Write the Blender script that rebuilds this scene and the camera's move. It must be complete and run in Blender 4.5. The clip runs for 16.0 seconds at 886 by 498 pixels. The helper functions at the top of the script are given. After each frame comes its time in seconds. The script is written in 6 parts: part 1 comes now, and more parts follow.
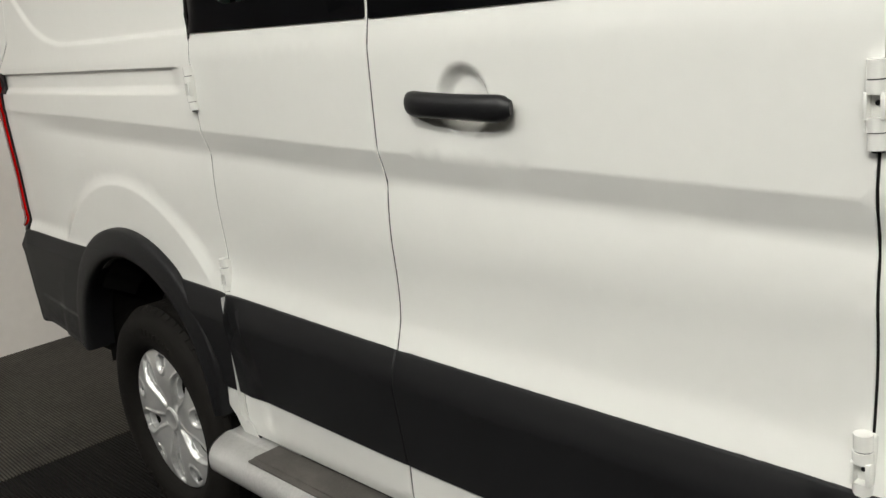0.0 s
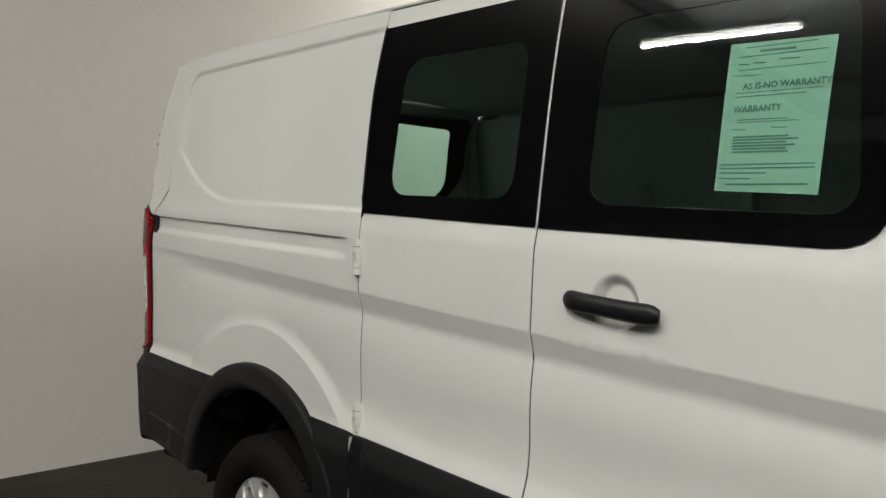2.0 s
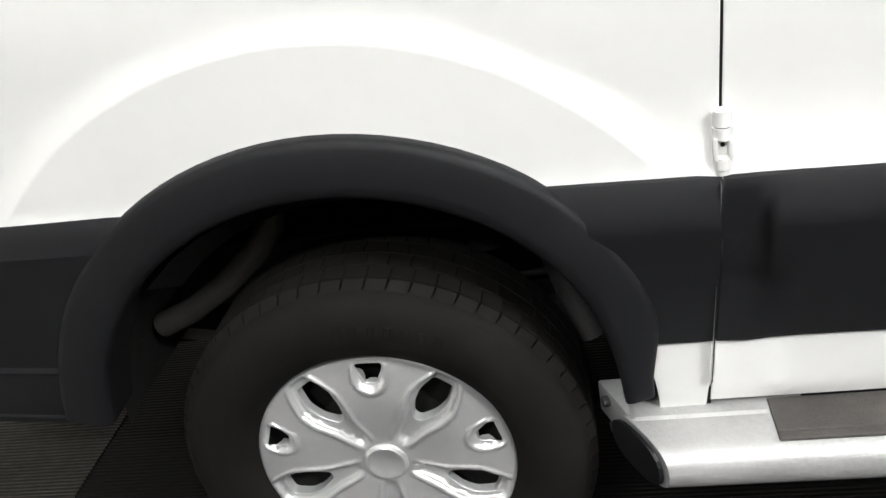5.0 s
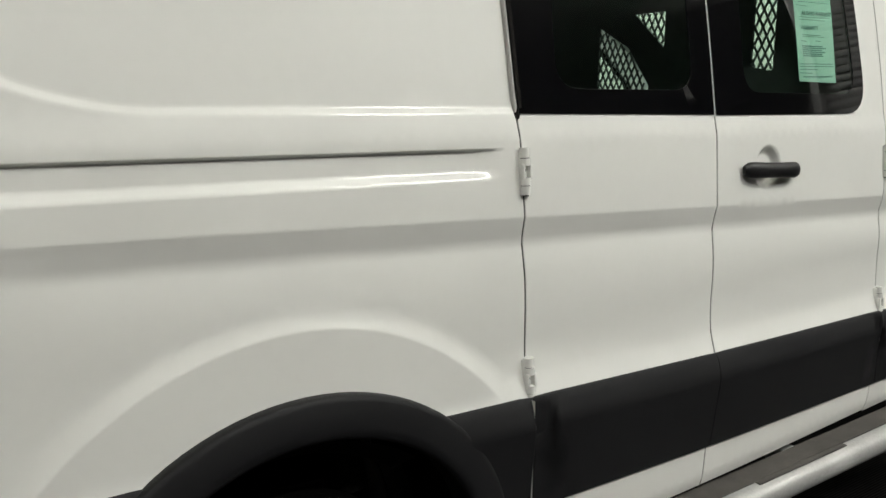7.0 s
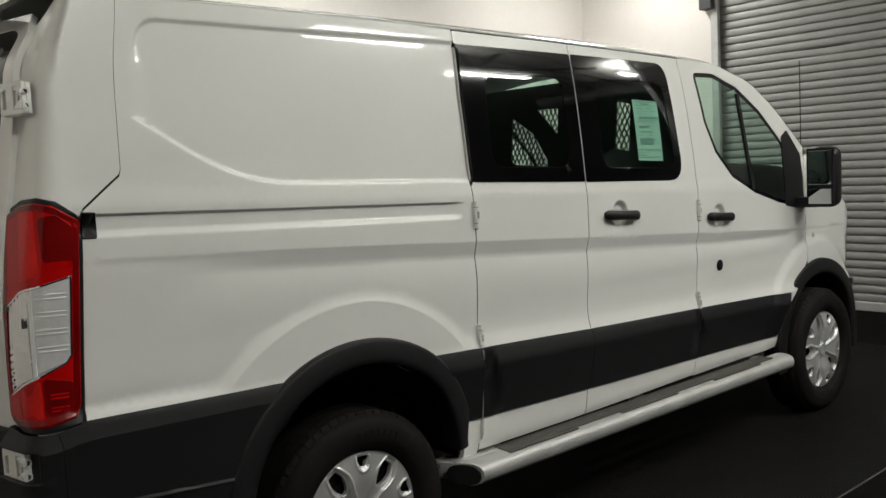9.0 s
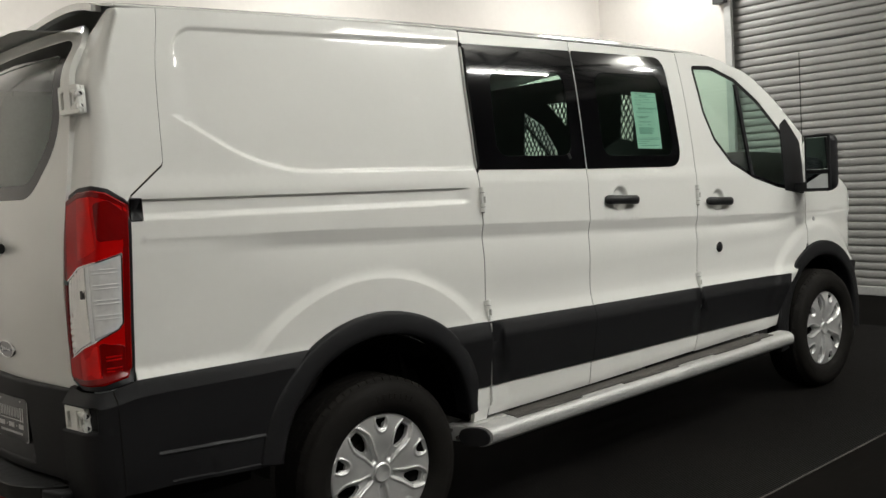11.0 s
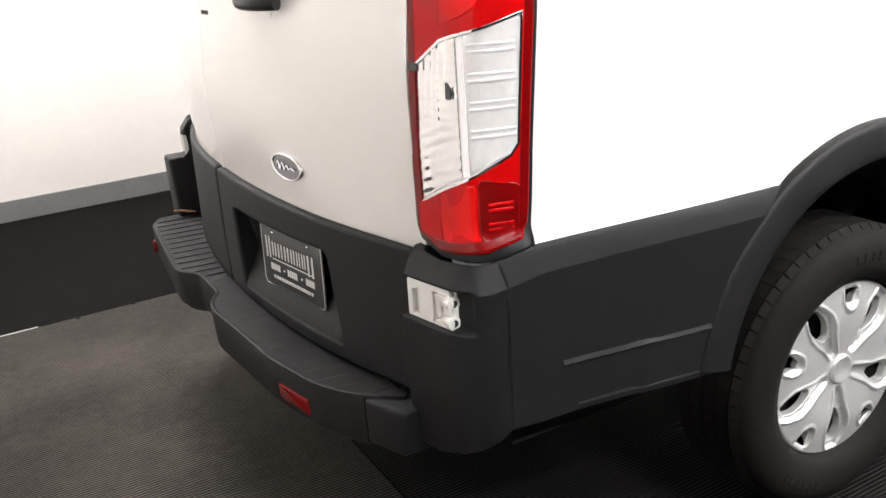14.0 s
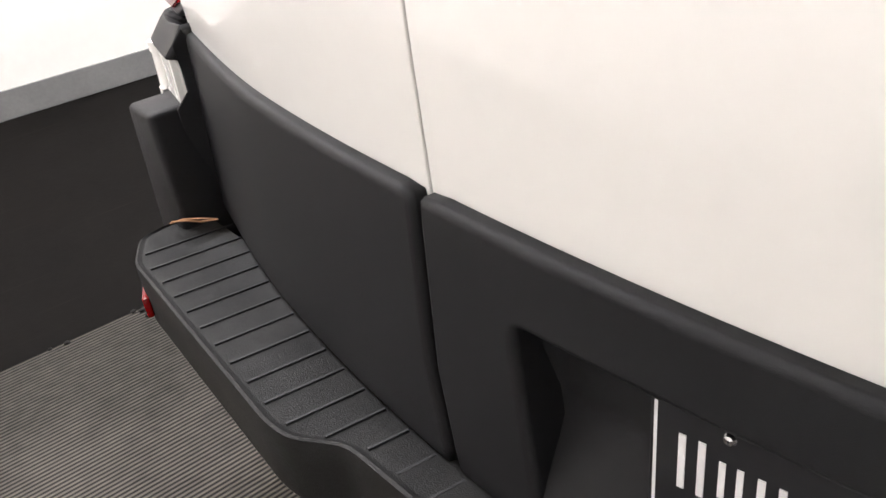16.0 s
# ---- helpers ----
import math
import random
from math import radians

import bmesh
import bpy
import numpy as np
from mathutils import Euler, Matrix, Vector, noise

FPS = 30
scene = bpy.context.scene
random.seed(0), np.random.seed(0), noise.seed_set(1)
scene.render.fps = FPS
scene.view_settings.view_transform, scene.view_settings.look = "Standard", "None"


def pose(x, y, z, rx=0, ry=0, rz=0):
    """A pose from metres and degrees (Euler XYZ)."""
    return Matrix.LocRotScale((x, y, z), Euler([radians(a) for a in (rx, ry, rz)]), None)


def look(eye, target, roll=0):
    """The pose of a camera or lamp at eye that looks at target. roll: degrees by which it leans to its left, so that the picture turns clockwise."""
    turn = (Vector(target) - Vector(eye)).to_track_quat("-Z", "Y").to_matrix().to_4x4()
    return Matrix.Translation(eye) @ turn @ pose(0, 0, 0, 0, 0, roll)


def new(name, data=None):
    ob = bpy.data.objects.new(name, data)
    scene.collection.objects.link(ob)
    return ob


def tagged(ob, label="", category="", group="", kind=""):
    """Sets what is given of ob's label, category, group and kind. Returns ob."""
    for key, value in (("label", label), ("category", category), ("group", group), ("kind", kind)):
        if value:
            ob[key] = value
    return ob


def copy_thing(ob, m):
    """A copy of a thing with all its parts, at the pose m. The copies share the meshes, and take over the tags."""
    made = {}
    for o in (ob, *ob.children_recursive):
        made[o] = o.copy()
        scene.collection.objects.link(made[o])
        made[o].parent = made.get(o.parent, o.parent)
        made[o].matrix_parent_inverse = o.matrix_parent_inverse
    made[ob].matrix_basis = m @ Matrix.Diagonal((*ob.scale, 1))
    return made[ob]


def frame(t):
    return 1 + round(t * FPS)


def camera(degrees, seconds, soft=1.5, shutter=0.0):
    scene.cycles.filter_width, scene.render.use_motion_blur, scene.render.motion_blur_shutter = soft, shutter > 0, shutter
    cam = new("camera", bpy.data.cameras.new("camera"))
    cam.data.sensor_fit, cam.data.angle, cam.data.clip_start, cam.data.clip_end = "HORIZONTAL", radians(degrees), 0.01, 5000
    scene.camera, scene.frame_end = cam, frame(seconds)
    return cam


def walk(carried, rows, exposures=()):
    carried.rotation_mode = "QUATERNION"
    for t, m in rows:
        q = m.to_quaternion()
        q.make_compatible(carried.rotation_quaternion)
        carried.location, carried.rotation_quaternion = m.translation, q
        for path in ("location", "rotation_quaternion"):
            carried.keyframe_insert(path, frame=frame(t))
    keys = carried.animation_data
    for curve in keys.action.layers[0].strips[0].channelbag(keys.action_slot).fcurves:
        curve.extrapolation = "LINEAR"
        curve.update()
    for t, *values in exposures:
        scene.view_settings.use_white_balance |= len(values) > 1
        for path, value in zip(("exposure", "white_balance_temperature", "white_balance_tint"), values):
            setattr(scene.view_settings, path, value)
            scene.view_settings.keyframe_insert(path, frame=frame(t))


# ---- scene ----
cam = camera(54.0, 16.0)
PATH = [
    (0, (2.44, -1.984, 1.384), (0.991, -0.688, 0.915), -7.0),
    (0.5, (2.618, -2.144, 1.441), (1.166, -0.805, 1.128), -3.5),
    (1, (2.718, -2.362, 1.461), (1.294, -0.965, 1.318), -1.5),
    (1.5, (2.692, -2.427, 1.481), (1.246, -1.052, 1.353), -0.4),
    (2, (2.513, -2.427, 1.468), (1.017, -1.102, 1.381), 0.5),
    (2.5, (2.237, -2.428, 1.49), (0.729, -1.121, 1.368), -0.1),
    (3, (1.861, -2.572, 1.462), (0.481, -1.144, 1.229), 0.8),
    (3.5, (1.502, -2.538, 1.444), (0.234, -1.052, 1.012), 0.2),
    (3.7, (1.331, -2.496, 1.446), (0.129, -0.986, 0.921), -0.2),
    (5.8, (0.054, -1.952, 1.312), (0.324, -0.281, 0.246), -7.4),
    (6, (-0.006, -2.039, 1.374), (0.417, -0.336, 0.413), -4.5),
    (6.5, (-0.354, -2.254, 1.386), (0.549, -0.545, 0.873), -5.1),
    (7, (-0.635, -2.429, 1.473), (0.487, -0.803, 1.161), -2.7),
    (7.5, (-0.958, -2.658, 1.505), (0.278, -1.096, 1.324), -1.5),
    (8, (-1.228, -2.959, 1.514), (0.039, -1.417, 1.374), -2.3),
    (8.5, (-1.45, -3.212, 1.499), (-0.166, -1.685, 1.359), -2.9),
    (9, (-1.62, -3.357, 1.508), (-0.322, -1.846, 1.329), -2.9),
    (9.2, (-1.67, -3.403, 1.516), (-0.373, -1.894, 1.318), -2.9),
    (11.3, (-1.762, -3.645, 1.46), (-0.524, -2.083, 1.287), -3.7),
    (11.5, (-1.736, -3.529, 1.52), (-0.503, -1.969, 1.305), -3.0),
    (12, (-1.748, -3.491, 1.516), (-0.557, -1.902, 1.286), -2.9),
    (12.5, (-1.734, -3.301, 1.486), (-0.755, -1.588, 1.161), -3.5),
    (13, (-1.656, -2.965, 1.418), (-0.847, -1.193, 0.965), -4.4),
    (13.5, (-1.604, -2.56, 1.376), (-0.837, -0.801, 0.813), -5.6),
    (14, (-1.679, -2.174, 1.406), (-0.797, -0.512, 0.727), -4.6),
    (14.5, (-1.652, -1.763, 1.345), (-0.7, -0.162, 0.615), -3.0),
    (15, (-1.684, -1.338, 1.345), (-0.649, 0.164, 0.525), -2.4),
    (15.5, (-1.634, -0.858, 1.299), (-0.581, 0.545, 0.338), -2.7),
    (16, (-1.538, -0.481, 1.232), (-0.516, 0.902, 0.211), -6.5),
]
EXPOSURES = [(0, -0.25, 6350, 10), (0.5, -0.68, 6330, 9), (1.0, -0.75, 6330, 9), (1.5, -0.73, 6330, 10), (3.7, -0.63, 6360, 9),
             (5.8, 1.05, 5800, 15), (6.1, 0.9, 5800, 15), (6.5, 0.0, 6200, 12), (7.0, -0.42, 6300, 9), (7.5, -0.75, 6320, 10),
             (8.0, -0.86, 6320, 9), (9.0, -0.85, 6330, 9), (11.3, -0.57, 6330, 10), (12.2, -0.47, 6330, 10), (13.0, 0.15, 6250, 13),
             (13.5, 0.8, 6200, 15), (14.0, 1.15, 6150, 16), (15.0, 1.35, 6080, 16), (15.5, 1.37, 6080, 18), (16.0, 1.54, 6020, 18)]
walk(cam, [(t, look(eye, target, roll)) for t, eye, target, roll in PATH], EXPOSURES)

# ---------------------------------------------------------------- world and light
world = bpy.data.worlds.new("world")
scene.world = world
world.use_nodes = True
wn = world.node_tree.nodes
wn["Background"].inputs[0].default_value = (0.5, 0.52, 0.55, 1)
wn["Background"].inputs[1].default_value = 0.05

ROOM = dict(x0=-2.53, x1=6.55, y0=-19.0, y1=3.42, h=5.0, bay_x=27.0, bay_y=-3.46, back_x=-14.0, back_y=-2.6)

# The three at y = 2.2 are unseen, added to light the wall and rear doors.
STRIPS = [(-0.45, -4.5), (2.75, -3.7), (5.0, -4.75), (-1.2, 2.2), (2.4, 2.2), (5.4, 2.2)]
LAMP_Z = 3.9
LAMP_W = 80.0
ROW_W = 94.0


# ---------------------------------------------------------------- materials
def material(name, base, rough=0.5, metal=0.0, coat=0.0, spec=0.5, var=0.06, scale=8.0, bump=0.0, bscale=200.0, stain=0.0):
    """Principled surface with mottling at two scales and a fine relief."""
    m = bpy.data.materials.new(name)
    m.use_nodes = True
    nt = m.node_tree
    b = nt.nodes["Principled BSDF"]
    b.inputs["Roughness"].default_value = rough
    b.inputs["Metallic"].default_value = metal
    b.inputs["Coat Weight"].default_value = coat
    b.inputs["Coat Roughness"].default_value = 0.04
    b.inputs["Specular IOR Level"].default_value = spec
    tc = nt.nodes.new("ShaderNodeTexCoord")
    n1 = nt.nodes.new("ShaderNodeTexNoise")
    n1.inputs["Scale"].default_value = scale
    n1.inputs["Detail"].default_value = 6
    n2 = nt.nodes.new("ShaderNodeTexNoise")
    n2.inputs["Scale"].default_value = scale * 14
    n2.inputs["Detail"].default_value = 3
    for n in (n1, n2):
        nt.links.new(tc.outputs["Object"], n.inputs["Vector"])
    add = nt.nodes.new("ShaderNodeMath")
    add.operation = "ADD"
    nt.links.new(n1.outputs["Fac"], add.inputs[0])
    nt.links.new(n2.outputs["Fac"], add.inputs[1])
    ramp = nt.nodes.new("ShaderNodeMapRange")
    ramp.inputs["From Min"].default_value = 0.6
    ramp.inputs["From Max"].default_value = 1.4
    ramp.inputs["To Min"].default_value = 1 - var
    ramp.inputs["To Max"].default_value = 1 + var
    nt.links.new(add.outputs[0], ramp.inputs["Value"])
    mul = nt.nodes.new("ShaderNodeMix")
    mul.data_type, mul.blend_type = "RGBA", "MULTIPLY"
    mul.inputs["Factor"].default_value = 1
    mul.inputs["A"].default_value = (*base, 1)
    nt.links.new(ramp.outputs[0], mul.inputs["B"])
    out = mul.outputs["Result"]
    if stain:
        n3 = nt.nodes.new("ShaderNodeTexNoise")
        n3.inputs["Scale"].default_value = scale * 0.35
        n3.inputs["Detail"].default_value = 9
        n3.inputs["Roughness"].default_value = 0.7
        nt.links.new(tc.outputs["Object"], n3.inputs["Vector"])
        r3 = nt.nodes.new("ShaderNodeMapRange")
        r3.inputs["From Min"].default_value, r3.inputs["From Max"].default_value = 0.5, 0.68
        r3.inputs["To Min"].default_value, r3.inputs["To Max"].default_value = 0, 1
        nt.links.new(n3.outputs["Fac"], r3.inputs["Value"])
        mx = nt.nodes.new("ShaderNodeMix")
        mx.data_type = "RGBA"
        k = 1 + stain
        mx.inputs["B"].default_value = (min(1, base[0] * k), min(1, base[1] * k), min(1, base[2] * k), 1)
        nt.links.new(r3.outputs[0], mx.inputs["Factor"])
        nt.links.new(out, mx.inputs["A"])
        out = mx.outputs["Result"]
        r4 = nt.nodes.new("ShaderNodeMapRange")
        r4.inputs["To Min"].default_value, r4.inputs["To Max"].default_value = rough * 0.85, min(1, rough * 1.2)
        nt.links.new(n3.outputs["Fac"], r4.inputs["Value"])
        nt.links.new(r4.outputs[0], b.inputs["Roughness"])
    nt.links.new(out, b.inputs["Base Color"])
    if bump:
        nb = nt.nodes.new("ShaderNodeTexNoise")
        nb.inputs["Scale"].default_value = bscale
        nb.inputs["Detail"].default_value = 2
        nt.links.new(tc.outputs["Object"], nb.inputs["Vector"])
        bp = nt.nodes.new("ShaderNodeBump")
        bp.inputs["Strength"].default_value = bump
        bp.inputs["Distance"].default_value = 0.002
        nt.links.new(nb.outputs["Fac"], bp.inputs["Height"])
        nt.links.new(bp.outputs[0], b.inputs["Normal"])
    return m


def pane_glass(name, tint):
    """A thin tinted pane: clear mix with a Fresnel gloss."""
    m = bpy.data.materials.new(name)
    m.use_nodes = True
    nt = m.node_tree
    nt.nodes.remove(nt.nodes["Principled BSDF"])
    tr = nt.nodes.new("ShaderNodeBsdfTransparent")
    tr.inputs[0].default_value = (*tint, 1)
    gl = nt.nodes.new("ShaderNodeBsdfGlossy")
    gl.inputs["Roughness"].default_value = 0.015
    gl.inputs["Color"].default_value = (0.9, 0.9, 0.9, 1)
    lw = nt.nodes.new("ShaderNodeLayerWeight")
    lw.inputs["Blend"].default_value = 0.5
    pw = nt.nodes.new("ShaderNodeMath")
    pw.operation = "POWER"
    pw.inputs[1].default_value = 5.0
    nt.links.new(lw.outputs["Facing"], pw.inputs[0])
    fr = nt.nodes.new("ShaderNodeMath")
    fr.operation = "MULTIPLY_ADD"
    fr.inputs[1].default_value, fr.inputs[2].default_value = 0.93, 0.07
    nt.links.new(pw.outputs[0], fr.inputs[0])
    mx = nt.nodes.new("ShaderNodeMixShader")
    nt.links.new(fr.outputs[0], mx.inputs[0])
    nt.links.new(tr.outputs[0], mx.inputs[1])
    nt.links.new(gl.outputs[0], mx.inputs[2])
    nt.links.new(mx.outputs[0], nt.nodes["Material Output"].inputs[0])
    return m


def emitter(name, color, strength):
    m = bpy.data.materials.new(name)
    m.use_nodes = True
    b = m.node_tree.nodes["Principled BSDF"]
    b.inputs["Base Color"].default_value = (0.8, 0.8, 0.8, 1)
    b.inputs["Emission Color"].default_value = (*color, 1)
    b.inputs["Emission Strength"].default_value = strength
    return m


M_WHITE = material("white_paint", (0.80, 0.80, 0.765), 0.48, coat=1.0, var=0.012, scale=3, bump=0.02, bscale=900)
M_PLASTIC = material("black_plastic", (0.0085, 0.0085, 0.0094), 0.50, spec=0.24, var=0.12, scale=6, bump=0.35, bscale=1400)
M_PLASTIC_FINE = material("smooth_black_plastic", (0.010, 0.010, 0.011), 0.42, spec=0.32, var=0.1, scale=9, bump=0.1, bscale=1500)
M_STEP = material("scuffed_step_plastic", (0.0115, 0.0113, 0.0108), 0.55, spec=0.25, var=0.45, scale=16, bump=0.5, bscale=500, stain=1.1)
M_RUBBER = material("tyre_rubber", (0.0080, 0.0071, 0.0062), 0.74, spec=0.12, var=0.25, scale=12, bump=0.3, bscale=600, stain=0.4)
M_SILVER = material("silver_wheel_paint", (0.64, 0.64, 0.63), 0.33, metal=0.55, coat=0.35, var=0.05, scale=20)
M_STEEL = material("dark_steel", (0.10, 0.095, 0.09), 0.55, metal=0.7, var=0.3, scale=15, bump=0.3, bscale=120)
M_UNDER = material("underbody_black", (0.009, 0.0082, 0.0075), 0.85, spec=0.15, var=0.4, scale=9, bump=0.5, bscale=60)
M_BOARD = material("brushed_metal_board", (0.46, 0.46, 0.45), 0.5, metal=0.45, var=0.14, scale=10, bump=0.2, bscale=300, stain=0.2)
M_TREAD = material("board_tread_rubber", (0.055, 0.05, 0.045), 0.8, var=0.3, scale=14, bump=0.6, bscale=500, stain=0.6)
M_FRIT = material("black_glass_border", (0.003, 0.003, 0.0035), 0.05, spec=0.5, var=0.05)
M_GLASS = pane_glass("tinted_glass", (0.66, 0.84, 0.75))
M_GLASS_CAB = pane_glass("cab_glass", (0.80, 0.94, 0.87))
M_RED = material("red_lens", (0.46, 0.0018, 0.0015), 0.22, coat=0.10, spec=0.2, var=0.08, scale=30)
M_RED_GLOW = material("bright_red_lens", (0.62, 0.006, 0.004), 0.22, coat=0.12, spec=0.2, var=0.10, scale=30)
M_RED_DEEP = material("deep_red_lens", (0.16, 0.001, 0.001), 0.2, coat=0.15, spec=0.3, var=0.1, scale=30)
M_CLEAR = material("clear_lens", (0.80, 0.80, 0.80), 0.10, metal=0.5, coat=0.9, var=0.10, scale=40, bump=0.5, bscale=110)
M_LENS_PANEL = material("bright_reflector_panel", (0.72, 0.72, 0.71), 0.3, metal=0.1, coat=0.3, var=0.12, scale=60)
M_FACET = material("mirror_facet", (0.86, 0.86, 0.85), 0.10, metal=0.95, coat=0.2, var=0.10, scale=60)
M_LENS_RIB = material("frosted_lens_rib", (0.88, 0.88, 0.88), 0.2, metal=0.15, coat=0.6, var=0.05, scale=30)
M_CHROME = material("chrome", (0.85, 0.85, 0.86), 0.08, metal=1.0, var=0.03)
M_BADGE = material("dark_blue_enamel", (0.012, 0.018, 0.05), 0.12, coat=0.8, var=0.05)
M_PLATE = material("plate_black", (0.012, 0.012, 0.014), 0.3, coat=0.3, var=0.1)
M_INK = material("white_print", (0.75, 0.75, 0.75), 0.45, var=0.04)
M_PAPER = material("green_tinted_paper", (0.40, 0.58, 0.49), 0.7, var=0.03)
M_PAPER_INK = material("paper_print", (0.13, 0.24, 0.21), 0.8, var=0.1)
M_WALL = material("painted_wall", (0.70, 0.665, 0.625), 0.75, var=0.035, scale=1.6, bump=0.15, bscale=160, stain=0.03)
M_BASE = material("vinyl_base_strip", (0.15, 0.15, 0.145), 0.55, var=0.15, scale=5)
M_FLOOR = material("dark_sealed_floor", (0.0032, 0.0027, 0.0023), 0.80, spec=0.05, var=0.35, scale=2.2, bump=0.25, bscale=40, stain=1.0)
M_CEIL = material("ceiling_paint", (0.76, 0.75, 0.71), 0.85, var=0.05, scale=2)
M_BEAM = material("dark_painted_steel", (0.035, 0.035, 0.037), 0.5, var=0.2, scale=6)
M_ROLL = material("galvanised_slat", (0.29, 0.287, 0.277), 0.5, metal=0.25, var=0.12, scale=3, bump=0.1, bscale=90, stain=0.12)
M_CLOTH = material("dark_seat_cloth", (0.035, 0.035, 0.04), 0.9, var=0.2, scale=30, bump=0.4, bscale=700)
M_TRIM = material("grey_interior_trim", (0.48, 0.49, 0.48), 0.7, var=0.1, scale=9)
M_INNER = material("painted_inner_steel", (0.72, 0.73, 0.70), 0.5, var=0.08, scale=5)
M_PARTITION = material("grey_partition_paint", (0.16, 0.18, 0.165), 0.6, var=0.1)
M_MIRROR = material("mirror_glass", (0.45, 0.47, 0.47), 0.02, metal=1.0, var=0.01)
M_BRASS = material("copper_wire", (0.45, 0.25, 0.14), 0.45, metal=0.6, var=0.2, scale=40)
M_TUBE = emitter("fluorescent_tube", (1.0, 0.97, 0.90), 20.0)


def mat_rib(name, base):
    """Ribbed rubber matting: worn pale tops, groove shade put into the colour, scuffed patches."""
    m = material(name, base, 0.7, spec=0.10, var=0.4, scale=2.2, stain=1.1)
    nt = m.node_tree
    b = nt.nodes["Principled BSDF"]
    tc = nt.nodes.new("ShaderNodeTexCoord")
    wv = nt.nodes.new("ShaderNodeTexWave")
    wv.wave_type, wv.bands_direction = "BANDS", "Y"
    wv.inputs["Scale"].default_value = 26
    wv.inputs["Distortion"].default_value = 0.15
    nt.links.new(tc.outputs["Object"], wv.inputs["Vector"])
    # the relief wave also darkens the base colour, as shade in the grooves
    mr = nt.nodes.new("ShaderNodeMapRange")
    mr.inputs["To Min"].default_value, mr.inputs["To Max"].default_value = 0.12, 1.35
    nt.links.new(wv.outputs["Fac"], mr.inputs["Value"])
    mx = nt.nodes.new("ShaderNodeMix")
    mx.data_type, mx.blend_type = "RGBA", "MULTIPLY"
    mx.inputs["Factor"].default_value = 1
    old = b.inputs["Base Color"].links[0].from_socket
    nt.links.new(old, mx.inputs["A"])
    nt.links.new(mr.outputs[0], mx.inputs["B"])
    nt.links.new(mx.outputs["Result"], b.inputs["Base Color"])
    bp = nt.nodes.new("ShaderNodeBump")
    bp.inputs["Strength"].default_value = 0.9
    bp.inputs["Distance"].default_value = 0.003
    nt.links.new(wv.outputs["Fac"], bp.inputs["Height"])
    nt.links.new(bp.outputs[0], b.inputs["Normal"])
    return m


def drag_marks(m, mark):
    """Pale drag marks on the floor, long and thin, in two directions."""
    nt = m.node_tree
    b = nt.nodes["Principled BSDF"]
    tc = nt.nodes.new("ShaderNodeTexCoord")
    last = b.inputs["Base Color"].links[0].from_socket
    for turn, sc in ((0.5, 1.0), (-0.9, 1.3)):
        mp = nt.nodes.new("ShaderNodeMapping")
        mp.inputs["Rotation"].default_value = (0, 0, turn)
        mp.inputs["Scale"].default_value = (0.8 * sc, 26 * sc, 1)
        nt.links.new(tc.outputs["Object"], mp.inputs["Vector"])
        ns = nt.nodes.new("ShaderNodeTexNoise")
        ns.inputs["Scale"].default_value = 1.6
        ns.inputs["Detail"].default_value = 5
        nt.links.new(mp.outputs[0], ns.inputs["Vector"])
        th = nt.nodes.new("ShaderNodeMapRange")
        th.inputs["From Min"].default_value, th.inputs["From Max"].default_value = 0.66, 0.78
        th.inputs["To Max"].default_value = 0.5
        nt.links.new(ns.outputs["Fac"], th.inputs["Value"])
        sm = nt.nodes.new("ShaderNodeMix")
        sm.data_type = "RGBA"
        sm.inputs["B"].default_value = (*mark, 1)
        nt.links.new(th.outputs[0], sm.inputs["Factor"])
        nt.links.new(last, sm.inputs["A"])
        last = sm.outputs["Result"]
    nt.links.new(last, b.inputs["Base Color"])


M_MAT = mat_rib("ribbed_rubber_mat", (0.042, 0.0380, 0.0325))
# same matting at about a tenth of the colour, for under the van
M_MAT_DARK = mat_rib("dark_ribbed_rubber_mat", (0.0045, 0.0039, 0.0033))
drag_marks(M_MAT, (0.05, 0.045, 0.04))
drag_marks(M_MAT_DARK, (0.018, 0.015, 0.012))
drag_marks(M_FLOOR, (0.018, 0.015, 0.012))


# ---------------------------------------------------------------- mesh helpers
def part(name, bm, mat, parent=None, label="", smooth=None):
    me = bpy.data.meshes.new(name)
    if smooth is not None:
        for f in bm.faces:
            f.smooth = True
        for e in bm.edges:
            if len(e.link_faces) == 2 and e.calc_face_angle(0) > radians(smooth):
                e.smooth = False
    bm.to_mesh(me)
    bm.free()
    me.materials.append(mat)
    ob = new(name, me)
    ob.parent = parent
    if label:
        ob["label"] = label
    return ob


def empty(name, label, category, group="", kind=""):
    return tagged(new(name), label, category, group, kind)


def smooth01(a, b, x):
    t = min(1.0, max(0.0, (x - a) / (b - a)))
    return t * t * (3 - 2 * t)


def bump01(c, w, x):
    return smooth01(c - w, c, x) * (1 - smooth01(c, c + w, x))


def lerp_table(tab, x):
    if x <= tab[0][0]:
        return tab[0][1]
    for (a, va), (b, vb) in zip(tab, tab[1:]):
        if x <= b:
            return va + (vb - va) * (x - a) / (b - a)
    return tab[-1][1]


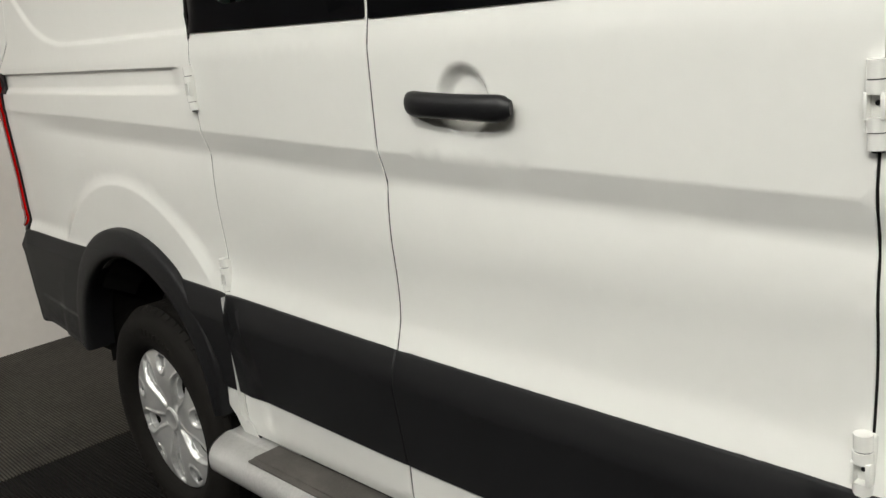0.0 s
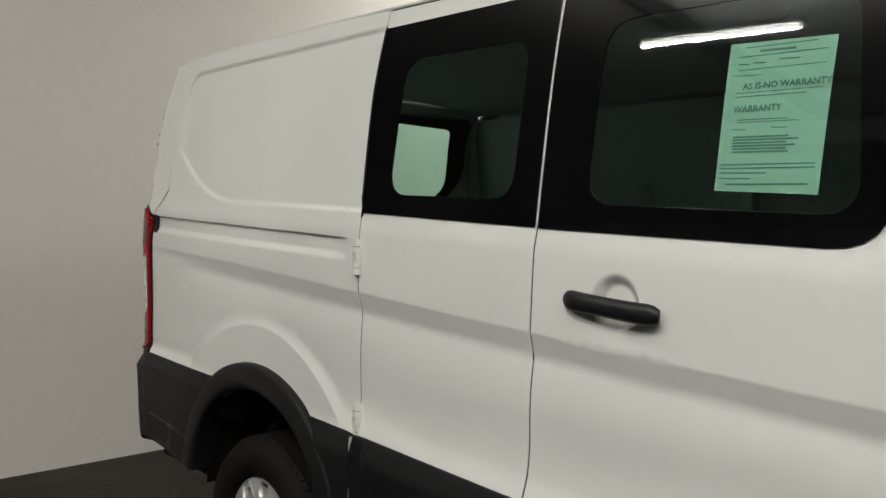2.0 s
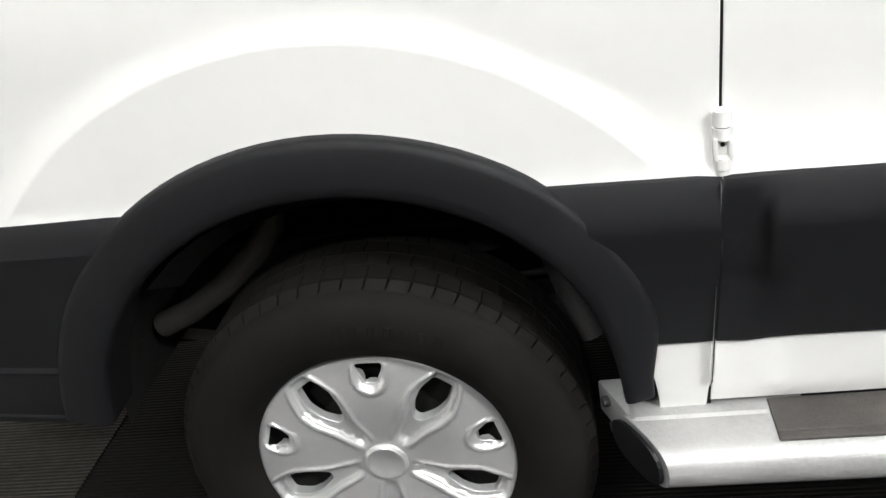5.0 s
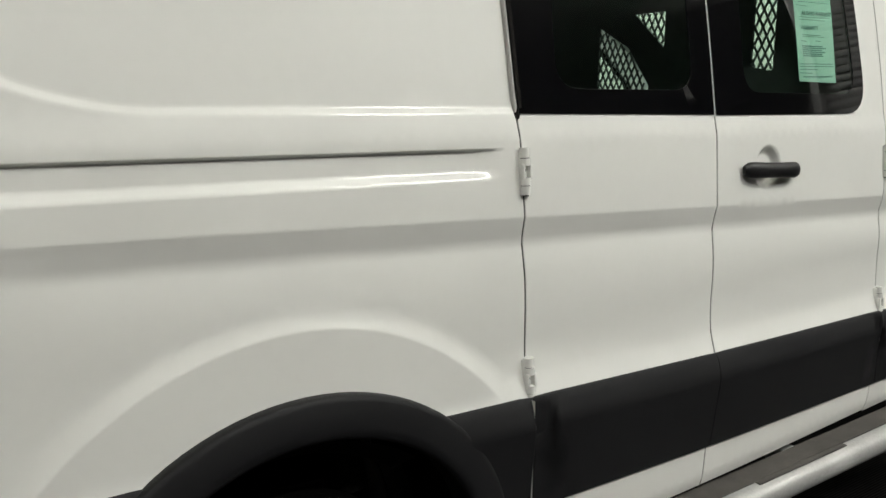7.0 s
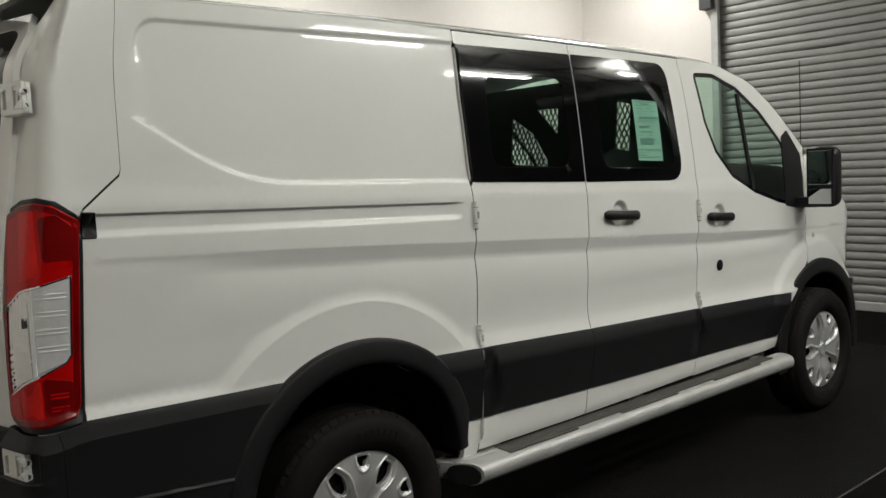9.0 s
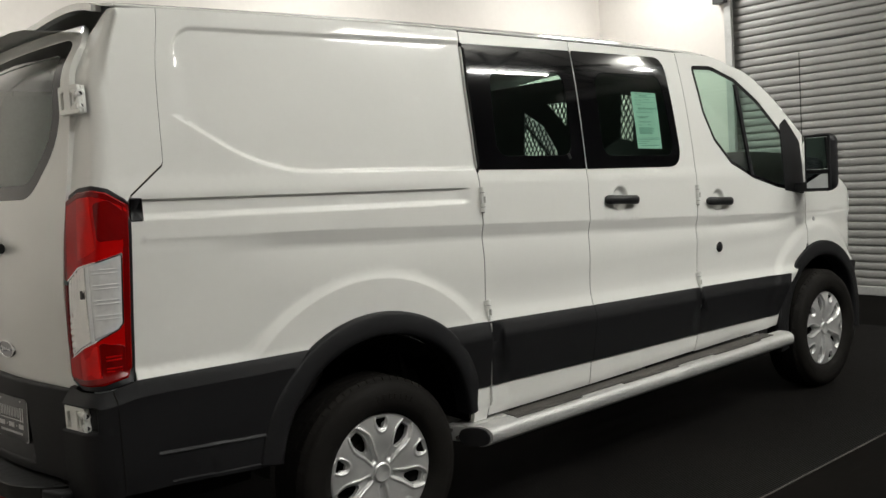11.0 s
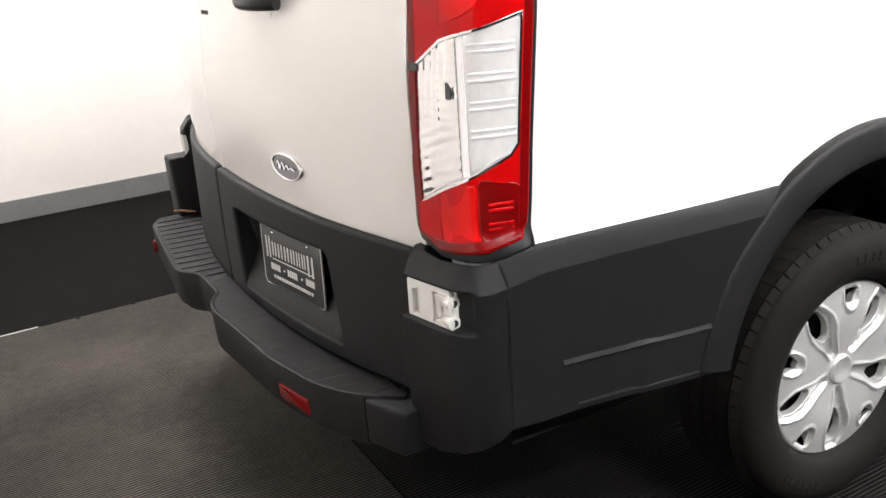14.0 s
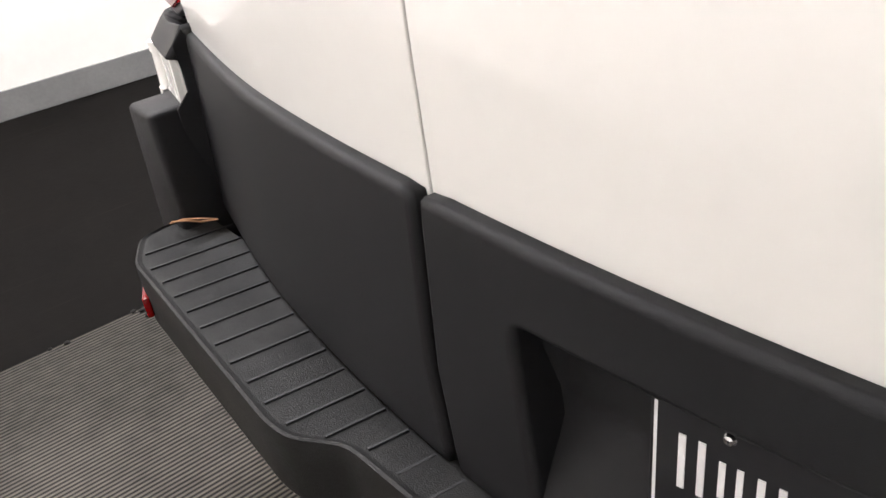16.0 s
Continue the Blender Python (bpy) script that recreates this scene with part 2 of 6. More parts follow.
def box_bm(x0, x1, y0, y1, z0, z1, bev=0.0, seg=2, bm=None):
    own = bmesh.new()
    bmesh.ops.create_cube(own, size=1)
    for v in own.verts:
        v.co = Vector(((x0 + x1) / 2 + v.co.x * (x1 - x0), (y0 + y1) / 2 + v.co.y * (y1 - y0), (z0 + z1) / 2 + v.co.z * (z1 - z0)))
    if bev:
        bmesh.ops.bevel(own, geom=own.edges[:], offset=bev, segments=seg, affect="EDGES", profile=0.5)
    if bm is None:
        return own
    me = bpy.data.meshes.new("tmp")
    own.to_mesh(me)
    own.free()
    bm.from_mesh(me)
    bpy.data.meshes.remove(me)
    return bm


def join_bm(bm, other):
    me = bpy.data.meshes.new("tmp")
    other.to_mesh(me)
    other.free()
    bm.from_mesh(me)
    bpy.data.meshes.remove(me)


def sweep(path, section, closed=False, caps=True, up=Vector((0, 0, 1))):
    """Carry a closed 2D section (a: sideways, b: up) along a path of points."""
    bm = bmesh.new()
    rings = []
    n = len(path)
    for i, p in enumerate(path):
        p = Vector(p)
        if closed:
            d = Vector(path[(i + 1) % n]) - Vector(path[i - 1])
        else:
            d = Vector(path[min(n - 1, i + 1)]) - Vector(path[max(0, i - 1)])
        d.normalize()
        side = d.cross(up).normalized()
        top = side.cross(d).normalized()
        sec = section(i / max(1, n - 1)) if callable(section) else section
        rings.append([bm.verts.new(p + side * a + top * b) for a, b in sec])
    m = len(rings[0])
    for i in range(n if closed else n - 1):
        r, s = rings[i], rings[(i + 1) % n]
        for j in range(m):
            bm.faces.new((r[j], r[(j + 1) % m], s[(j + 1) % m], s[j]))
    if caps and not closed:
        bm.faces.new(rings[0][::-1])
        bm.faces.new(rings[-1])
    bmesh.ops.recalc_face_normals(bm, faces=bm.faces[:])
    return bm


def circle(r, n=10, sx=1.0, sy=1.0):
    return [(math.cos(2 * math.pi * i / n) * r * sx, math.sin(2 * math.pi * i / n) * r * sy) for i in range(n)]


def rod(a, b, r, n=10):
    a, b = Vector(a), Vector(b)
    up = Vector((0, 0, 1)) if abs((b - a).normalized().z) < 0.9 else Vector((1, 0, 0))
    return sweep([a, b], circle(r, n), up=up)


def lathe(profile, n=48, axis="y"):
    """Turn (radius, along) pairs round the axis y."""
    bm = bmesh.new()
    rings = []
    for r, a in profile:
        rings.append([bm.verts.new((r * math.cos(2 * math.pi * i / n), a, r * math.sin(2 * math.pi * i / n))) for i in range(n)])
    for r, s in zip(rings, rings[1:]):
        for j in range(n):
            bm.faces.new((r[j], r[(j + 1) % n], s[(j + 1) % n], s[j]))
    bmesh.ops.recalc_face_normals(bm, faces=bm.faces[:])
    return bm


def inside(poly, x, y):
    hit = False
    j = len(poly) - 1
    for i in range(len(poly)):
        xi, yi = poly[i]
        xj, yj = poly[j]
        if (yi > y) != (yj > y) and x < (xj - xi) * (y - yi) / (yj - yi) + xi:
            hit = not hit
        j = i
    return hit


def rounded(poly, r, seg=5):
    """Round the corners of a polygon; r is one radius or one for each corner."""
    out = []
    n = len(poly)
    for i in range(n):
        p, a, b = Vector(poly[i]), Vector(poly[i - 1]), Vector(poly[(i + 1) % n])
        ri = r[i] if isinstance(r, (list, tuple)) else r
        if ri <= 0:
            out.append(tuple(p))
            continue
        da, db = (a - p), (b - p)
        k = min(ri, da.length * 0.48, db.length * 0.48)
        p0, p1 = p + da.normalized() * k, p + db.normalized() * k
        for s in range(seg + 1):
            t = s / seg
            out.append(tuple(p0 * (1 - t) ** 2 + p * 2 * t * (1 - t) + p1 * t * t))
    return out


def resample(poly, step):
    out = []
    n = len(poly)
    for i in range(n):
        a, b = Vector(poly[i]), Vector(poly[(i + 1) % n])
        k = max(1, int((b - a).length / step))
        for s in range(k):
            out.append(tuple(a + (b - a) * s / k))
    return out


def offset_loop(poly, d):
    """Move a closed loop outward by d (it runs anticlockwise)."""
    out = []
    n = len(poly)
    for i in range(n):
        a, p, b = Vector(poly[i - 1]), Vector(poly[i]), Vector(poly[(i + 1) % n])
        t = b - a
        if t.length < 1e-9:
            t = b - p
        t.normalize()
        out.append((p.x + t.y * d, p.y - t.x * d))
    return out


def signed_area(poly):
    return sum(a[0] * b[1] - b[0] * a[1] for a, b in zip(poly, poly[1:] + poly[:1])) / 2


def skin(name, outline, mapping, mat, parent, holes=(), step=0.03, depth=0.02, label="", bevel=0.002, bstep=None, lines=()):
    """A pressed sheet: the outline (with holes) in the sheet's own two coordinates, filled with fine triangles, laid in space
    by mapping(u, v), with rounded edges that turn inward by depth. Normals come from the shape itself."""
    from mathutils.geometry import delaunay_2d_cdt
    bstep = bstep or step
    loops = []
    for k, lp in enumerate([outline, *holes]):
        lp = resample(list(lp), bstep)
        if (signed_area(lp) > 0) != (k == 0):
            lp = lp[::-1]
        loops.append(lp)
    pts, edges = [], []
    for lp in loops:
        o = len(pts)
        pts += [Vector(p) for p in lp]
        edges += [(o + i, o + (i + 1) % len(lp)) for i in range(len(lp))]
    us, vs = [p[0] for p in loops[0]], [p[1] for p in loops[0]]
    for ln in lines:
        run = None
        for q in ln:
            ok = inside(loops[0], *q) and not any(inside(h, *q) for h in loops[1:])
            if ok and min((p[0] - q[0]) ** 2 + (p[1] - q[1]) ** 2 for p in loops[0]) < 1.6e-5:
                ok = False
            if ok:
                pts.append(Vector(q))
                if run is not None:
                    edges.append((run, len(pts) - 1))
                run = len(pts) - 1
            else:
                run = None
    bnd = np.array([tuple(p) for p in pts])
    u = min(us) + step * 0.5
    row = 0
    while u < max(us):
        v = min(vs) + step * (0.5 if row % 2 else 1.0)
        while v < max(vs):
            if inside(loops[0], u, v) and not any(inside(h, u, v) for h in loops[1:]):
                if np.min((bnd[:, 0] - u) ** 2 + (bnd[:, 1] - v) ** 2) > (0.45 * step) ** 2:
                    pts.append(Vector((u, v)))
            v += step
        u += step * 0.87
        row += 1
    co, _, faces, *_ = delaunay_2d_cdt(pts, edges, [], 0, 1e-6)
    e = 1e-3

    def at(u, v):
        p = Vector(mapping(u, v))
        n = (Vector(mapping(u + e, v)) - Vector(mapping(u - e, v))).cross(Vector(mapping(u, v + e)) - Vector(mapping(u, v - e)))
        return p, n.normalized()

    vert, nrm, poly = [], [], []
    for c in co:
        p, n = at(c.x, c.y)
        vert.append(p), nrm.append(n)
    for f in faces:
        cu, cv = sum(co[i].x for i in f) / 3, sum(co[i].y for i in f) / 3
        if inside(loops[0], cu, cv) and not any(inside(h, cu, cv) for h in loops[1:]):
            poly.append(tuple(f))
    for lp in loops:
        n = len(lp)
        o1 = offset_loop(lp, bevel * 0.7)
        o2 = offset_loop(lp, bevel)
        base = len(vert)
        for i in range(n):
            p, nn = at(*lp[i])
            q, _ = at(*o2[i])
            out = (q - p)
            out = out.normalized() if out.length > 1e-9 else nn
            vert += [p, Vector(mapping(*o1[i])) - nn * bevel * 0.35, q - nn * bevel, q - nn * depth]
            nrm += [nn, (nn * 0.75 + out * 0.65).normalized(), out, out]
        for i in range(n):
            a, b = base + 4 * i, base + 4 * ((i + 1) % n)
            for k in range(3):
                poly.append((a + k, a + k + 1, b + k + 1, b + k))
    me = bpy.data.meshes.new(name)
    me.from_pydata(vert, [], poly)
    me.polygons.foreach_set("use_smooth", [True] * len(me.polygons))
    me.normals_split_custom_set_from_vertices(nrm)
    me.materials.append(mat)
    me.update()
    ob = new(name, me)
    ob.parent = parent
    if label:
        ob["label"] = label
    return ob


def grid_sheet(us, vs, mapping):
    bm = bmesh.new()
    g = [[bm.verts.new(mapping(u, v)) for v in vs] for u in us]
    for i in range(len(us) - 1):
        for j in range(len(vs) - 1):
            bm.faces.new((g[i][j], g[i + 1][j], g[i + 1][j + 1], g[i][j + 1]))
    return bm


def span(a, b, n):
    return [a + (b - a) * i / n for i in range(n + 1)]


# ---------------------------------------------------------------- the room
def build_room():
    R = ROOM
    x0, x1, y0, y1, h = R["x0"], R["x1"], R["y0"], R["y1"], R["h"]
    t = 0.15
    bx, by, ox, oy = R["bay_x"], R["bay_y"], R["back_x"], R["back_y"]
    tagged(part("floor", box_bm(ox - t, bx + t, y0 - t, y1 + t, -0.12, 0.0), M_FLOOR), "dark sealed concrete showroom floor with faint scuffs", "floor", kind="structure")
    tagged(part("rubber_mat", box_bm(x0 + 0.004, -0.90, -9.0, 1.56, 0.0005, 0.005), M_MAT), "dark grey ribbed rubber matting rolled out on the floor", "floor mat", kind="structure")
    tagged(part("trim_mat_edge", box_bm(x0 + 0.02, -1.62, 1.56, 1.568, 0.0005, 0.006, 0.002), M_BOARD), "thin pale worn edge strip of the rubber mat", "trim", kind="structure")
    tagged(part("rubber_mat_side", box_bm(-0.892, 5.2, -1.655, 0.9, 0.0005, 0.005), M_MAT_DARK), "ribbed rubber matting under the van, in a much darker copy of the mat colour", "floor mat", kind="structure")
    tagged(part("trim_mat_side", box_bm(-0.892, 5.2, -1.663, -1.655, 0.0005, 0.006, 0.002), M_TREAD), "worn edge of the black rubber matting", "trim", kind="structure")
    tagged(part("wall_rear", box_bm(x0 - t, x0, oy, y1 + t, 0, h), M_WALL), "plain off-white painted wall", "wall", kind="structure")
    # unseen walls behind, added far off so less light fills the van side
    tagged(part("wall_back_side", box_bm(ox, x0 - t, oy, oy + t, 0, h), M_WALL), "unseen off-white side wall, added to close the unlit hall", "wall", kind="structure")
    tagged(part("wall_back_end", box_bm(ox - t, ox, y0 - t, oy + t, 0, h), M_WALL), "unseen off-white end wall, added to close the unlit hall", "wall", kind="structure")
    tagged(part("wall_far", box_bm(x0, x1, y1, y1 + t, 0, h), M_WALL), "plain off-white painted wall above a grey base strip", "wall", kind="structure")
    # unseen near wall, set far away to cut the fill on the van
    tagged(part("wall_near", box_bm(ox, bx, y0 - t, y0, 0, h), M_WALL), "plain off-white painted wall", "wall", kind="structure")
    oy0, oy1, oh = -3.4, 1.66, 3.7
    bm = box_bm(x1, x1 + t, oy1, y1 + t, 0, h)
    box_bm(x1, x1 + t, by, oy0, 0, h, bm=bm)
    box_bm(x1, x1 + t, oy0, oy1, oh, h, bm=bm)
    tagged(part("wall_front", bm, M_WALL), "off-white painted wall round a roller door opening", "wall", kind="structure")
    # unseen walls of the hall, placed so that the side panes reflect dark
    tagged(part("wall_bay_side", box_bm(x1 + t, bx, by, by + t, 0, h), M_WALL), "unseen off-white wall, added to close the hall beside the roller door", "wall", kind="structure")
    tagged(part("wall_bay_end", box_bm(bx, bx + t, y0 - t, by + t, 0, h), M_WALL), "unseen off-white end wall, added far off to close the hall", "wall", kind="structure")
    tagged(part("baseboard", box_bm(x0, x1, y1 - 0.012, y1 - 0.001, 0, 0.125, 0.003), M_BASE), "grey vinyl base strip along the wall", "baseboard", kind="structure")
    tagged(part("ceiling", box_bm(ox - t, bx + t, y0 - t, y1 + t, h, h + t), M_CEIL), "pale painted warehouse ceiling", "ceiling", kind="structure")
    # roller door with its guides
    door = empty("roller_door", "closed grey corrugated steel roller door with dents", "roller door", kind="structure")
    n, pitch = 0, 0.0775
    rnd = random.Random(4)
    prof = [(0, -0.010), (0.0035, -0.010), (0.0075, 0.007), (0.014, 0.0105), (0.038, 0.0125), (0.064, 0.0105), (0.071, 0.007), (0.0745, -0.010), (0.0775, -0.010)]
    slat = bmesh.new()
    ys = span(oy0 - 0.03, oy1 + 0.03, 40)
    g = [[slat.verts.new((-b, y, a)) for a, b in prof] for y in ys]
    for i in range(len(ys) - 1):
        for j in range(len(prof) - 1):
            slat.faces.new((g[i][j], g[i][j + 1], g[i + 1][j + 1], g[i + 1][j]))
    bmesh.ops.recalc_face_normals(slat, faces=slat.faces[:])
    first = part("slat", slat, M_ROLL, door, smooth=50)
    first.location = (x1 + 0.06, 0, 0.09)
    k = 1
    while 0.09 + k * pitch < oh + 0.05:
        s = first.copy()
        scene.collection.objects.link(s)
        s.location = (x1 + 0.06 + rnd.uniform(-0.002, 0.002), 0, 0.09 + k * pitch)
        s.rotation_euler = (0, radians(rnd.uniform(-1.5, 1.5)), 0)
        k += 1
        if 2.05 < s.location.z < 3.3 and rnd.random() < 0.55:
            me = first.data.copy()
            c, w, d = rnd.uniform(-1.6, 1.2), rnd.uniform(0.25, 0.7), rnd.uniform(-0.016, 0.016)
            for v in me.vertices:
                g = bump01(c, w, v.co.y)
                v.co.x += abs(d) * 1.2 * g
                v.co.z += d * g
            s.data = me
    part("bottom_bar", box_bm(x1 + 0.03, x1 + 0.075, oy0, oy1, 0.004, 0.09, 0.006), M_BOARD, door)
    for y in (oy0, oy1):
        part("guide_rail", box_bm(x1 - 0.05, x1 - 0.002, y - 0.05, y + 0.03, 0, oh + 0.2, 0.004), M_BOARD, door)
    part("headbox_bracket", box_bm(x1 - 0.12, x1 - 0.003, oy1 - 0.02, oy1 + 0.12, 3.02, 3.16, 0.008), M_BEAM, door)


def build_lights():
    # hanging strip lights: a white channel with two tubes
    def strip(half, tubes, text, drop):
        fix = empty("strip_light", text, "strip light", group="ceiling strip lights")
        part("channel", box_bm(-0.62, 0.62, -half, half, 0.03, 0.09, 0.01), M_WHITE, fix)
        for y in tubes:
            part("tube", rod((-0.60, y, 0.0), (0.60, y, 0.0), 0.018, 12), M_TUBE, fix)
        for x in (-0.5, 0.5):
            part("hanger", rod((x, 0, 0.09), (x, 0, drop), 0.004, 6), M_BEAM, fix)
        return fix
    wide = strip(0.19, (-0.14, -0.047, 0.047, 0.14), "broad white hanging fluorescent light with four lit tubes", ROOM["h"] - LAMP_Z)
    wide.location = (*STRIPS[1], LAMP_Z)
    slim = strip(0.07, (-0.03, 0.03), "white hanging fluorescent strip light with two lit tubes", ROOM["h"] - LAMP_Z)
    slim.location = (*STRIPS[2], LAMP_Z)
    for x, y in STRIPS[:1] + STRIPS[3:]:
        copy_thing(slim, pose(x, y, LAMP_Z))
    high = strip(0.07, (-0.03, 0.03), "white fluorescent strip light close under the ceiling of the hall", 0.35)
    high.location = (9.6, -5.0, ROOM["h"] - 0.35)
    for i, (x, y, z) in enumerate([(*p, LAMP_Z) for p in STRIPS] + [(9.6, -5.0, ROOM["h"] - 0.35)]):
        l = bpy.data.lights.new("strip_light_glow", "AREA")
        l.shape, l.size, l.size_y = "RECTANGLE", 1.2, 0.34 if i == 1 else 0.05
        l.energy, l.color = ROW_W if y < 0 else LAMP_W, (0.99, 0.97, 0.90)
        o = new("strip_light_glow", l)
        o.location = (x, y, z - 0.03)
        # added upward fill with no tube of its own, to brighten the ceiling
        if y < 0:
            u = bpy.data.lights.new("added_ceiling_fill", "AREA")
            u.shape, u.size, u.size_y = "RECTANGLE", 1.2, 0.16
            u.energy, u.color = ROW_W * (1.8 if x < 4 else 3.0), (0.99, 0.97, 0.90)
            o = new("added_ceiling_fill", u)
            o.location, o.rotation_euler = (x, y, z + 0.11), (math.pi, 0, 0)
    # dark roof joists and a duct
    j0 = part("roof_joist", box_bm(-0.05, 0.05, ROOM["y0"], ROOM["y1"], 4.62, 4.88, 0.008), M_BEAM)
    tagged(j0, "dark painted steel roof joist under the ceiling", "roof joist", group="roof joists")
    j0.location.x = -1.4
    for x in (0.9, 3.2):
        copy_thing(j0, pose(x, 0, 0))
    tagged(part("ceiling_pipe", sweep([(-2.53, -2.2, 4.55), (6.55, -2.2, 4.55)], circle(0.05, 14)), M_BEAM), "dark pipe running under the ceiling joists", "pipe")
    tagged(part("ceiling_duct", box_bm(-2.5, 6.3, -9.6, -9.1, 4.2, 4.6, 0.02), M_BOARD), "bare metal air duct below the ceiling", "duct")

    # bracing and slack cables under the ceiling of the hall
    br = bmesh.new()
    for a, b in (((5.35, -5.9, 5.0), (5.8, -5.7, 4.5)), ((6.35, -5.5, 5.0), (5.8, -5.7, 4.5)), ((5.8, -5.7, 5.0), (5.8, -5.7, 4.5)), ((6.9, -6.2, 4.8), (8.6, -5.2, 4.8))):
        join_bm(br, rod(a, b, 0.035, 8))
    tagged(part("ceiling_brace", br, M_BEAM), "dark steel bracing hung from the ceiling", "brace")
    for k in range(7):
        y0, y1, sag = -5.3 - 0.22 * k, -5.4 - 0.25 * ((k * 3) % 7), 0.14 + 0.06 * (k % 3)
        pts = [(4.6 + 8.5 * s, y0 + (y1 - y0) * s + 0.12 * math.sin(s * 9 + k), 4.95 - sag * abs(math.sin(s * math.pi * (1 + k % 3)))) for s in span(0, 1, 40)]
        tagged(part("ceiling_cable", sweep(pts, circle(0.013, 6)), M_BEAM), "dark slack cable strung below the ceiling", "cable", group="ceiling cables")
    tagged(part("round_duct", sweep([(9.6, -8.2, 4.72), (10.2, -7.4, 4.72), (10.8, -6.0, 4.72), (11.0, -4.2, 4.72)], circle(0.2, 20)), M_BOARD), "bare round metal duct below the ceiling", "duct")


# ---------------------------------------------------------------- the van's shape
S1 = [(0.40, 0.53), (0.84, 0.556), (1.13, 0.563), (1.24, 0.560), (1.40, 0.559), (1.50, 0.555), (1.80, 0.556), (2.00, 0.572)]
S2 = [(0.40, 1.150), (0.56, 1.165), (0.67, 1.180), (0.82, 1.190), (1.01, 1.199), (1.20, 1.205), (1.35, 1.208), (1.50, 1.212), (1.80, 1.218), (2.00, 1.224)]
S3 = [(0.40, 1.985), (0.55, 2.025), (0.77, 2.045), (0.96, 2.055), (1.10, 2.056), (1.20, 2.060), (1.35, 2.070), (1.50, 2.074), (1.67, 2.070), (2.00, 2.060)]
TOP = [(-1.2, 2.040), (0.2, 2.038), (0.56, 2.033), (1.2, 2.019), (2.05, 2.002), (2.4, 1.985), (2.7, 1.90), (2.9, 1.775), (3.1, 1.62), (3.3, 1.465), (3.45, 1.36), (3.6, 1.30), (3.8, 1.19), (3.95, 1.08), (4.05, 0.98)]


def seam(tab, z):
    return lerp_table(tab, z)


def band_z(x):
    return 1.237 - 0.063 * x


def mould_top(x):
    return 0.866 - 0.043 * x


def mould_bottom(x):
    return 0.600 - 0.028 * x


# Outward run of the body side per metre downward, by height: shoulder, flat, crease, hollow face and lower lip.
SLOPES = [(0.38, -0.33), (0.47, -0.30), (0.49, -0.05), (0.82, -0.05), (0.842, 0.30), (0.880, 0.30), (0.902, 0.12), (0.94, 0.0), (0.965, -0.06), (1.00, -0.07),
          (1.145, 0.13), (1.172, -0.30), (1.211, -0.30), (1.217, 0.02), (1.40, 0.03), (1.416, 0.20), (1.455, 0.22), (1.462, 0.11), (1.47, 0.11)]
PZ = np.linspace(0.38, 1.47, 546)
_S = np.interp(PZ, [a for a, _ in SLOPES], [b for _, b in SLOPES])
PD = 0.985 + np.concatenate([np.cumsum(((_S[1:] + _S[:-1]) / 2 * np.diff(PZ))[::-1])[::-1], [0.0]])


def profile(z):
    """Half-width of the body at height z, below the windows."""
    return float(np.interp(z, PZ, PD))


def soft_max(a, b, r):
    h = max(r - abs(a - b), 0.0) / r
    return max(a, b) + h * h * r * 0.25


def recess_dist(x, z):
    """Distance inside the edge of the pressed panel behind the doors (negative outside)."""
    d = min((x + 0.645) * (0.22 + 0.78 * smooth01(1.83, 1.93, z)), 1.977 - z, z - (1.488 - 0.035 * x))
    d = min(d, (x + 0.62) * 0.555 + (z - 1.668) * 0.832)
    cx, cz, r = -0.565, 1.897, 0.08
    if x < cx and z > cz:
        d = min(d, r - math.hypot(x - cx, z - cz))
    # softly joined lower corners
    a, b = z - (1.488 - 0.035 * x), (x + 0.62) * 0.555 + (z - 1.668) * 0.832
    h = max(0.10 - abs(a - b), 0.0) / 0.10
    return min(d, min(a, b) - h * h * 0.10 * 0.25)


def recess_edge():
    """The run of the pressed panel's edge, from the door seam round and back along the top."""
    p = [(0.60, 1.467), (-0.34, 1.4995), (-0.42, 1.535), (-0.62, 1.668), (-0.645, 1.71), (-0.645, 1.897)]
    p += [(-0.565 + 0.08 * math.cos(a), 1.897 + 0.08 * math.sin(a)) for a in [radians(v) for v in span(180, 90, 6)]]
    p += [(0.62, 1.977)]
    return p


def dense(line, step):
    out = []
    for a, b in zip(line, line[1:]):
        a, b = Vector(a), Vector(b)
        k = max(1, int((b - a).length / step))
        out += [tuple(a + (b - a) * s / k) for s in range(k)]
    return out + [line[-1]]


CUPS = [(1.430, 1.279), (2.255, 1.212)]


def belt_rise(x):
    """How far the waist stands above its height at the first door seam."""
    return -0.037 * (min(max(x, -0.9), 2.05) - 0.6)


